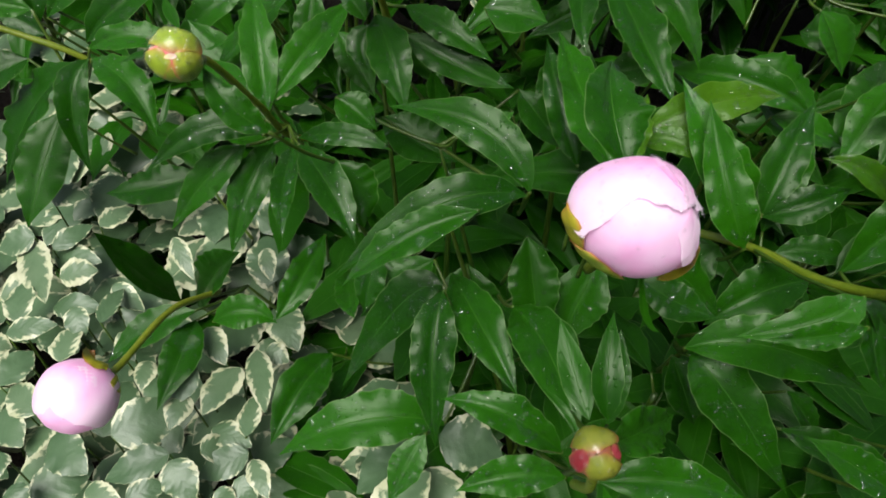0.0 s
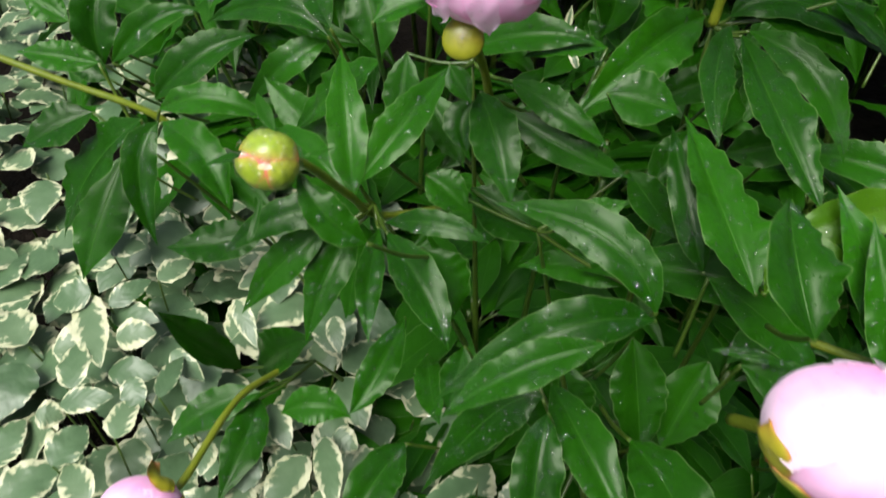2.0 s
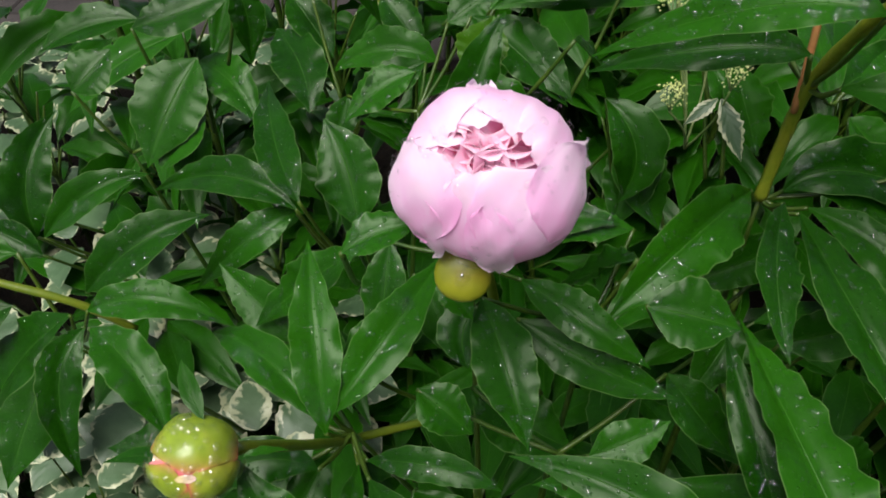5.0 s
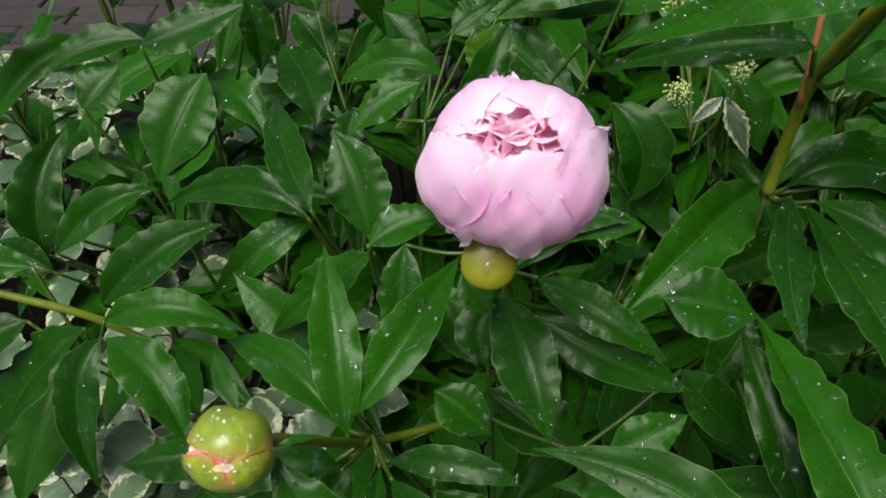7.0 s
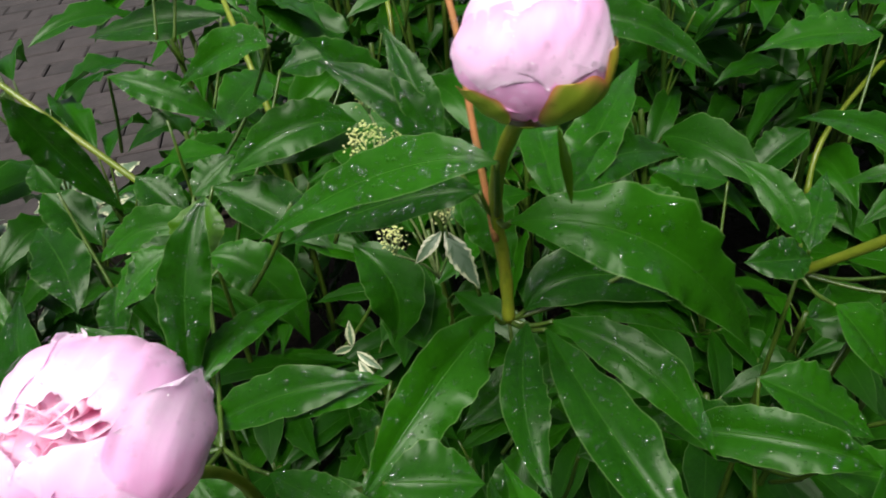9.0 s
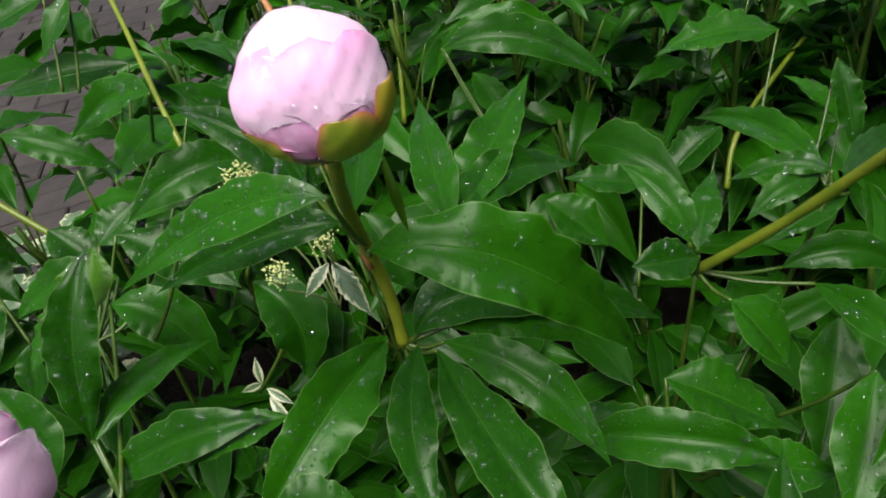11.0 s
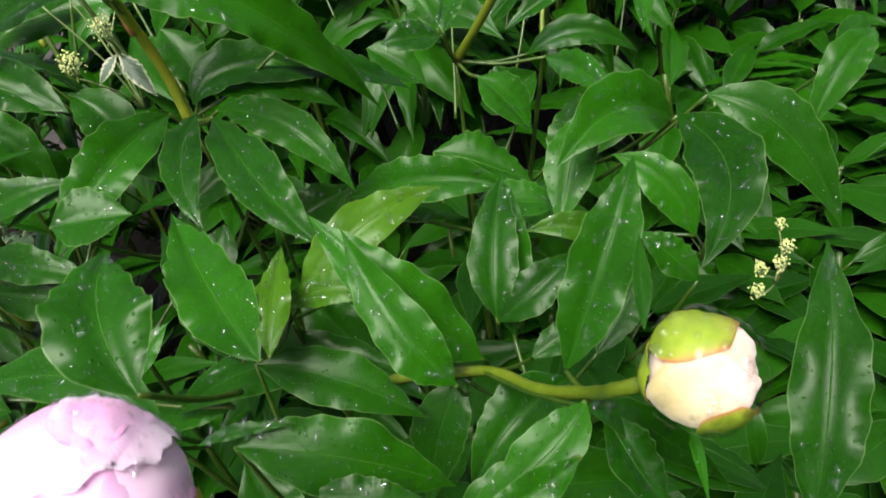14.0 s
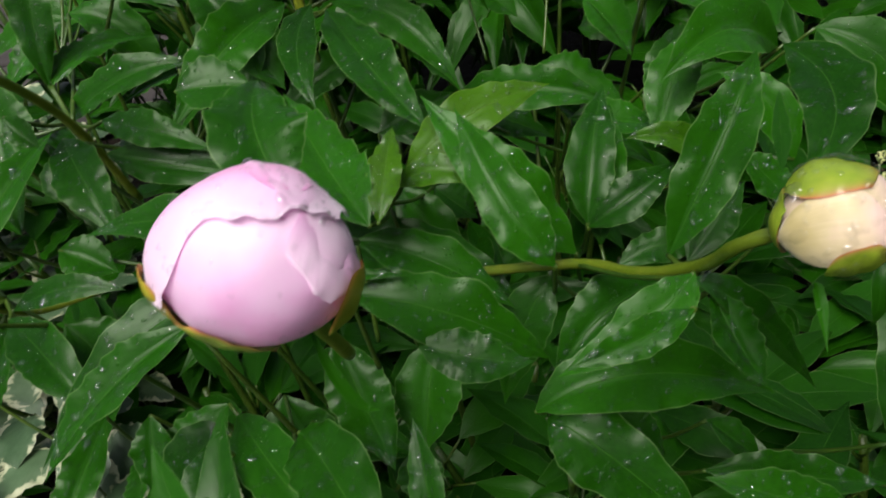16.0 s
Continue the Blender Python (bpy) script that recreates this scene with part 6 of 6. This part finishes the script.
def sprig(label, foot, heads, leaves=()):
    ob = thing("umbel_sprig", foot, label, "wildflower", "umbel sprigs")
    o = np.array(foot)
    for c, radius, count in heads:
        c = np.array(c) - o
        hub = c - (0, 0, radius * 1.3)
        part("stalk", tube("stalk", [np.zeros(3), hub * 0.5 + (0.004, 0, 0.0), hub], 0.0008, 0.0006, TWIG, 5, 4), ob)
        for a in np.linspace(0, 6.283, 7, endpoint=False):
            part("ray", tube("ray", [hub, c + radius * 0.7 * np.array((math.cos(a), math.sin(a), 0.3))], 0.0003, 0.0003, TWIG, 4, 2), ob)
        part("umbel", florets(c, radius, count), ob)
    for a, b, w in leaves:
        mid = (np.array(a) + b) / 2
        me = blade_mesh(a, mid, b, w, PALE, up=(-0.2, -0.7, 0.7), serrate=0.08, rows=17, cols=7)[0]
        part("leaf", me, ob, np.array(a) - o, "cream-edged variegated leaflet")
    return ob


sprig("cream umbels and variegated leaflets rising between peony leaves", (0.08, 0.60, 0.5),
      [((0.055, 0.597, 0.602), 0.011, 90), ((0.075, 0.597, 0.602), 0.007, 36), ((0.060, 0.633, 0.612), 0.008, 40), ((0.086, 0.57, 0.571), 0.008, 46), ((0.057, 0.575, 0.555), 0.008, 50)],
      [((0.086, 0.579, 0.550), (0.098, 0.556, 0.523), 0.0125), ((0.084, 0.579, 0.550), (0.066, 0.572, 0.537), 0.008)])
sprig("small pale sprig with narrow cream leaflets", (0.03, 0.60, 0.44), [],
      [((0.018, 0.597, 0.463), (0.02, 0.602, 0.482), 0.006), ((0.018, 0.597, 0.463), (0.006, 0.59, 0.468), 0.005), ((0.02, 0.595, 0.46), (0.034, 0.582, 0.452), 0.006), ((0.02, 0.592, 0.455), (0.03, 0.574, 0.438), 0.007)])
sprig("small cream umbels over dark shade", (0.43, 0.36, 0.33),
      [((0.429, 0.359, 0.385), 0.004, 22), ((0.424, 0.345, 0.378), 0.005, 34), ((0.414, 0.339, 0.374), 0.005, 30), ((0.402, 0.342, 0.374), 0.005, 34), ((0.395, 0.335, 0.364), 0.005, 28)])


# ---- leaves beneath the canopy ----
def with_petiole(me, points, r0, r1):
    """The leaf's blade with its petiole, as one piece."""
    bm = bmesh.new()
    bm.from_mesh(me)
    piece = tube("petiole", points, r0, r1, STEM, 5, 3)
    first = len(bm.faces)
    bm.from_mesh(piece)
    bm.faces.ensure_lookup_table()
    for f in bm.faces[first:]:
        f.material_index = 1
    bm.to_mesh(me)
    bm.free()
    bpy.data.meshes.remove(piece)
    me.materials.append(STEM)
    return me


def under_shoot(label, height, spread, count):
    ob = thing("peony_shoot", (0, 0, -5), label, "plant", "lower peony shoots")
    part("stem", tube("stem", [(0, 0, 0), (0.01, 0.0, height * 0.5), (0, 0.01, height)], 0.0045, 0.003, STEM, 6, 3), ob)
    for k in range(count):
        a, z = k * 2.4 + rng.uniform(-0.3, 0.3), height * rng.uniform(0.3, 1.0)
        d = np.array((math.cos(a), math.sin(a), 0))
        base = d * spread * rng.uniform(0.12, 0.3) + (0, 0, z + 0.01)
        length = rng.uniform(0.085, 0.135)
        tip = base + d * length + (0, 0, rng.uniform(-0.05, 0.02))
        me = blade_mesh(base, (base + tip) / 2 + (0, 0, 0.008), tip, rng.uniform(0.028, 0.044), LEAF, up=(rng.normal(0, 0.25), rng.normal(-0.2, 0.25), 1.0), rows=15, cols=7)[0]
        part("leaf", with_petiole(me, [np.array((0, 0.005, z * 0.9)) - base, (0, 0, 0)], 0.0014, 0.0011), ob, base)
    return ob


protos = [under_shoot("low peony shoot of dark green wet leaves in shade", h, 0.09, c) for h, c in ((0.30, 18), (0.34, 20), (0.27, 18), (0.32, 18))]
spots = []
while len(spots) < 175:
    x, y = rng.uniform(-0.55, 1.2), rng.uniform(0.02, 1.5)
    if x < -0.06 and y < 0.36 or x < -0.24 and y < 0.6 or x < -0.45 and y < 0.85 or (x < -0.15 and y > 0.98):
        continue
    if all((x - a) ** 2 + (y - b) ** 2 > 0.0052 for a, b in spots) or rng.random() < 0.003:
        spots.append((x, y))
for _ in range(22):
    spots.append((rng.uniform(-0.02, 0.34), rng.uniform(1.05, 1.4)))
for _ in range(18):
    spots.append((rng.uniform(0.62, 1.25), rng.uniform(0.78, 1.35)))
for k, (x, y) in enumerate(spots):
    tall_by = 1.0 + (0.62 if y > 0.85 else 0.0) - (0.30 if 0.62 < y <= 0.85 else 0.45 if y <= 0.62 else 0.0)
    if k < 4:
        protos[k].location = (x, y, 0)
    else:
        c = copy_thing(protos[k % 4], pose(x, y, 0, 0, 0, rng.uniform(0, 360)))
        c.scale = (1, 1, tall_by * rng.uniform(0.88, 1.05))


# ---- variegated ground cover ----
def cover_plant(leaves):
    ob = thing("variegated_plant", (0, 0, -5), "variegated ground-cover plant with cream-edged grey-green leaves", "plant", "variegated ground cover")
    top = rng.uniform(0.15, 0.20)
    part("stem", tube("stem", [(0, 0, 0), (0.008, 0.004, top * 0.6), (0, 0, top)], 0.0016, 0.001, STEM, 5, 3), ob)
    for k in range(leaves):
        a, z = k * 2.4 + rng.uniform(-0.4, 0.4), top * (0.72 + 0.34 * k / leaves) + rng.uniform(-0.008, 0.012)
        d = np.array((math.cos(a), math.sin(a), 0))
        base = d * rng.uniform(0.006, 0.024) + (0, 0, z)
        length = rng.uniform(0.048, 0.068)
        tip = base + d * length * 0.95 + (0, 0, rng.uniform(-0.016, 0.008))
        me = blade_mesh(base, (base + tip) / 2 + (0, 0, 0.003), tip, length * rng.uniform(0.6, 0.82), VARIEGATED, up=(rng.normal(0, 0.2), rng.normal(-0.15, 0.2), 1.0), rows=17, cols=7, serrate=0.035, ragged=0.3, fold=rng.uniform(-0.05, 0.25), wave=0.1, peak=0.40, blunt=0.95)[0]
        part("leaf", me, ob, base)
    return ob


def cover_root(at):
    return thing("variegated_plant", (*at, 0.0), "variegated ground-cover plant with cream-edged grey-green leaves", "plant", "variegated ground cover")


def cover_leaf(plant, base, tip, width):
    base, tip, o = np.array(base), np.array(tip), np.array(plant.location)
    way = tip - base
    me = blade_mesh(base, (base + tip) / 2 + (0, 0, 0.002), tip, width * 1.12, VARIEGATED, up=(rng.normal(0, 0.14), rng.normal(-0.3, 0.14), 0.9), rows=17, cols=7, serrate=0.03, ragged=0.3, fold=rng.uniform(0.0, 0.25), wave=0.1, peak=0.40, blunt=0.95)[0]
    part("leaf", me, plant, base - o)
    part("leaf_stalk", tube("leaf_stalk", [(0, 0, 0), (base - o) * (0.6, 0.6, 0.6), base - o], 0.0012, 0.0008, STEM, 5, 3), plant)


plant = cover_root((-0.394, 0.472))
cover_leaf(plant, (-0.387, 0.469, 0.229), (-0.336, 0.459, 0.233), 0.025)
cover_leaf(plant, (-0.409, 0.478, 0.241), (-0.367, 0.401, 0.244), 0.030)
cover_leaf(plant, (-0.382, 0.466, 0.244), (-0.353, 0.499, 0.243), 0.020)
cover_leaf(plant, (-0.399, 0.474, 0.253), (-0.437, 0.467, 0.242), 0.029)
plant = cover_root((-0.358, 0.469))
cover_leaf(plant, (-0.365, 0.433, 0.243), (-0.330, 0.440, 0.243), 0.027)
cover_leaf(plant, (-0.351, 0.505, 0.234), (-0.325, 0.535, 0.230), 0.025)
plant = cover_root((-0.335, 0.402))
cover_leaf(plant, (-0.366, 0.405, 0.232), (-0.321, 0.406, 0.229), 0.024)
cover_leaf(plant, (-0.308, 0.417, 0.250), (-0.277, 0.398, 0.235), 0.019)
cover_leaf(plant, (-0.330, 0.384, 0.261), (-0.317, 0.360, 0.247), 0.020)
plant = cover_root((-0.390, 0.364))
cover_leaf(plant, (-0.385, 0.380, 0.245), (-0.396, 0.429, 0.243), 0.026)
cover_leaf(plant, (-0.381, 0.358, 0.258), (-0.339, 0.368, 0.258), 0.020)
cover_leaf(plant, (-0.403, 0.353, 0.249), (-0.383, 0.356, 0.239), 0.022)
plant = cover_root((-0.337, 0.292))
cover_leaf(plant, (-0.367, 0.307, 0.258), (-0.354, 0.344, 0.253), 0.029)
cover_leaf(plant, (-0.327, 0.280, 0.260), (-0.361, 0.310, 0.253), 0.025)
cover_leaf(plant, (-0.364, 0.288, 0.248), (-0.331, 0.255, 0.253), 0.027)
cover_leaf(plant, (-0.324, 0.283, 0.236), (-0.331, 0.252, 0.240), 0.021)
cover_leaf(plant, (-0.310, 0.261, 0.256), (-0.271, 0.231, 0.257), 0.029)
cover_leaf(plant, (-0.330, 0.335, 0.250), (-0.326, 0.375, 0.248), 0.026)
plant = cover_root((-0.326, 0.228))
cover_leaf(plant, (-0.315, 0.217, 0.243), (-0.277, 0.245, 0.238), 0.033)
cover_leaf(plant, (-0.343, 0.248, 0.260), (-0.342, 0.222, 0.258), 0.022)
cover_leaf(plant, (-0.321, 0.219, 0.265), (-0.308, 0.204, 0.259), 0.017)
plant = cover_root((-0.269, 0.270))
cover_leaf(plant, (-0.269, 0.270, 0.242), (-0.217, 0.299, 0.235), 0.037)
plant = cover_root((-0.190, 0.236))
cover_leaf(plant, (-0.213, 0.248, 0.256), (-0.262, 0.231, 0.246), 0.025)
cover_leaf(plant, (-0.210, 0.241, 0.260), (-0.189, 0.214, 0.243), 0.026)
cover_leaf(plant, (-0.162, 0.232, 0.244), (-0.144, 0.218, 0.233), 0.018)
cover_leaf(plant, (-0.175, 0.223, 0.245), (-0.160, 0.215, 0.231), 0.017)
plant = cover_root((-0.257, 0.218))
cover_leaf(plant, (-0.237, 0.212, 0.256), (-0.210, 0.225, 0.252), 0.018)
cover_leaf(plant, (-0.276, 0.224, 0.243), (-0.242, 0.211, 0.243), 0.020)
plant = cover_root((-0.186, 0.289))
cover_leaf(plant, (-0.157, 0.258, 0.237), (-0.197, 0.241, 0.226), 0.024)
cover_leaf(plant, (-0.173, 0.329, 0.251), (-0.196, 0.283, 0.252), 0.029)
cover_leaf(plant, (-0.208, 0.324, 0.259), (-0.229, 0.295, 0.243), 0.022)
cover_leaf(plant, (-0.191, 0.280, 0.236), (-0.156, 0.265, 0.232), 0.021)
cover_leaf(plant, (-0.194, 0.256, 0.242), (-0.174, 0.270, 0.226), 0.021)
cover_leaf(plant, (-0.161, 0.271, 0.239), (-0.157, 0.311, 0.240), 0.020)
cover_leaf(plant, (-0.215, 0.305, 0.246), (-0.222, 0.274, 0.245), 0.021)
plant = cover_root((-0.148, 0.244))
cover_leaf(plant, (-0.148, 0.244, 0.255), (-0.131, 0.213, 0.254), 0.016)
plant = cover_root((-0.178, 0.358))
cover_leaf(plant, (-0.215, 0.377, 0.239), (-0.191, 0.340, 0.235), 0.022)
cover_leaf(plant, (-0.161, 0.345, 0.253), (-0.143, 0.281, 0.260), 0.020)
cover_leaf(plant, (-0.157, 0.353, 0.240), (-0.136, 0.343, 0.235), 0.020)
plant = cover_root((-0.263, 0.473))
cover_leaf(plant, (-0.263, 0.473, 0.254), (-0.238, 0.432, 0.238), 0.016)
plant = cover_root((-0.282, 0.359))
cover_leaf(plant, (-0.299, 0.366, 0.264), (-0.296, 0.413, 0.251), 0.016)
cover_leaf(plant, (-0.256, 0.341, 0.241), (-0.255, 0.310, 0.244), 0.017)
cover_leaf(plant, (-0.291, 0.369, 0.243), (-0.271, 0.343, 0.237), 0.015)
plant = cover_root((-0.171, 0.459))
cover_leaf(plant, (-0.171, 0.459, 0.254), (-0.161, 0.424, 0.247), 0.016)
plant = cover_root((-0.409, 0.538))
cover_leaf(plant, (-0.409, 0.538, 0.243), (-0.368, 0.535, 0.246), 0.025)
plant = cover_root((-0.038, 0.319))
cover_leaf(plant, (-0.038, 0.319, 0.240), (-0.079, 0.301, 0.241), 0.020)
plants = [cover_plant(c) for c in (7, 8, 9, 7, 8, 6)]
spots = []
tries = 0
while len(spots) < 150 and tries < 20000:
    tries += 1
    x, y = rng.uniform(-1.0, 0.02), rng.uniform(-0.02, 1.42)
    edge = -0.02 if y < 0.32 else (-0.10 if y < 0.5 else (-0.20 if y < 0.8 else -0.28))
    if x > edge or x < -0.55 - 0.45 * y:
        continue
    gap = 0.0024 if y < 0.6 else 0.0042
    if all((x - a) ** 2 + (y - b) ** 2 > gap for a, b in spots):
        spots.append((x, y))
for k in range(12):
    spots.append((rng.uniform(0.5, 1.1), rng.uniform(1.15, 1.5)))
for k, (x, y) in enumerate(spots):
    if k < 6:
        plants[k].location = (x, y, 0)
    else:
        c = copy_thing(plants[k % 6], pose(x, y, rng.uniform(-0.01, 0.03), rng.uniform(-7, 7), rng.uniform(-7, 7), rng.uniform(0, 360)))
        c.scale = (1, 1, rng.uniform(0.92, 1.1))


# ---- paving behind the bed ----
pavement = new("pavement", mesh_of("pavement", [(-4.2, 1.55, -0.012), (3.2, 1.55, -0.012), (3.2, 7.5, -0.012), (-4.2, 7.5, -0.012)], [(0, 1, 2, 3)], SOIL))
tagged(pavement, "grey-pink block paving, wet after rain", "paving", kind="structure")


def paver_mesh(w, d, h, b):
    verts = []
    for z, i in ((-0.03, 0.0), (h - b, 0.0), (h, b)):
        verts += [(-w + i, -d + i, z), (w - i, -d + i, z), (w - i, d - i, z), (-w + i, d - i, z)]
    faces = [(8, 9, 10, 11)]
    for o in (0, 4):
        faces += [(o + j, o + (j + 1) % 4, o + 4 + (j + 1) % 4, o + 4 + j) for j in range(4)]
    me = mesh_of("paver", verts, faces, PAVER)
    me.polygons.foreach_set("use_smooth", np.zeros(len(me.polygons), dtype=bool))
    return me


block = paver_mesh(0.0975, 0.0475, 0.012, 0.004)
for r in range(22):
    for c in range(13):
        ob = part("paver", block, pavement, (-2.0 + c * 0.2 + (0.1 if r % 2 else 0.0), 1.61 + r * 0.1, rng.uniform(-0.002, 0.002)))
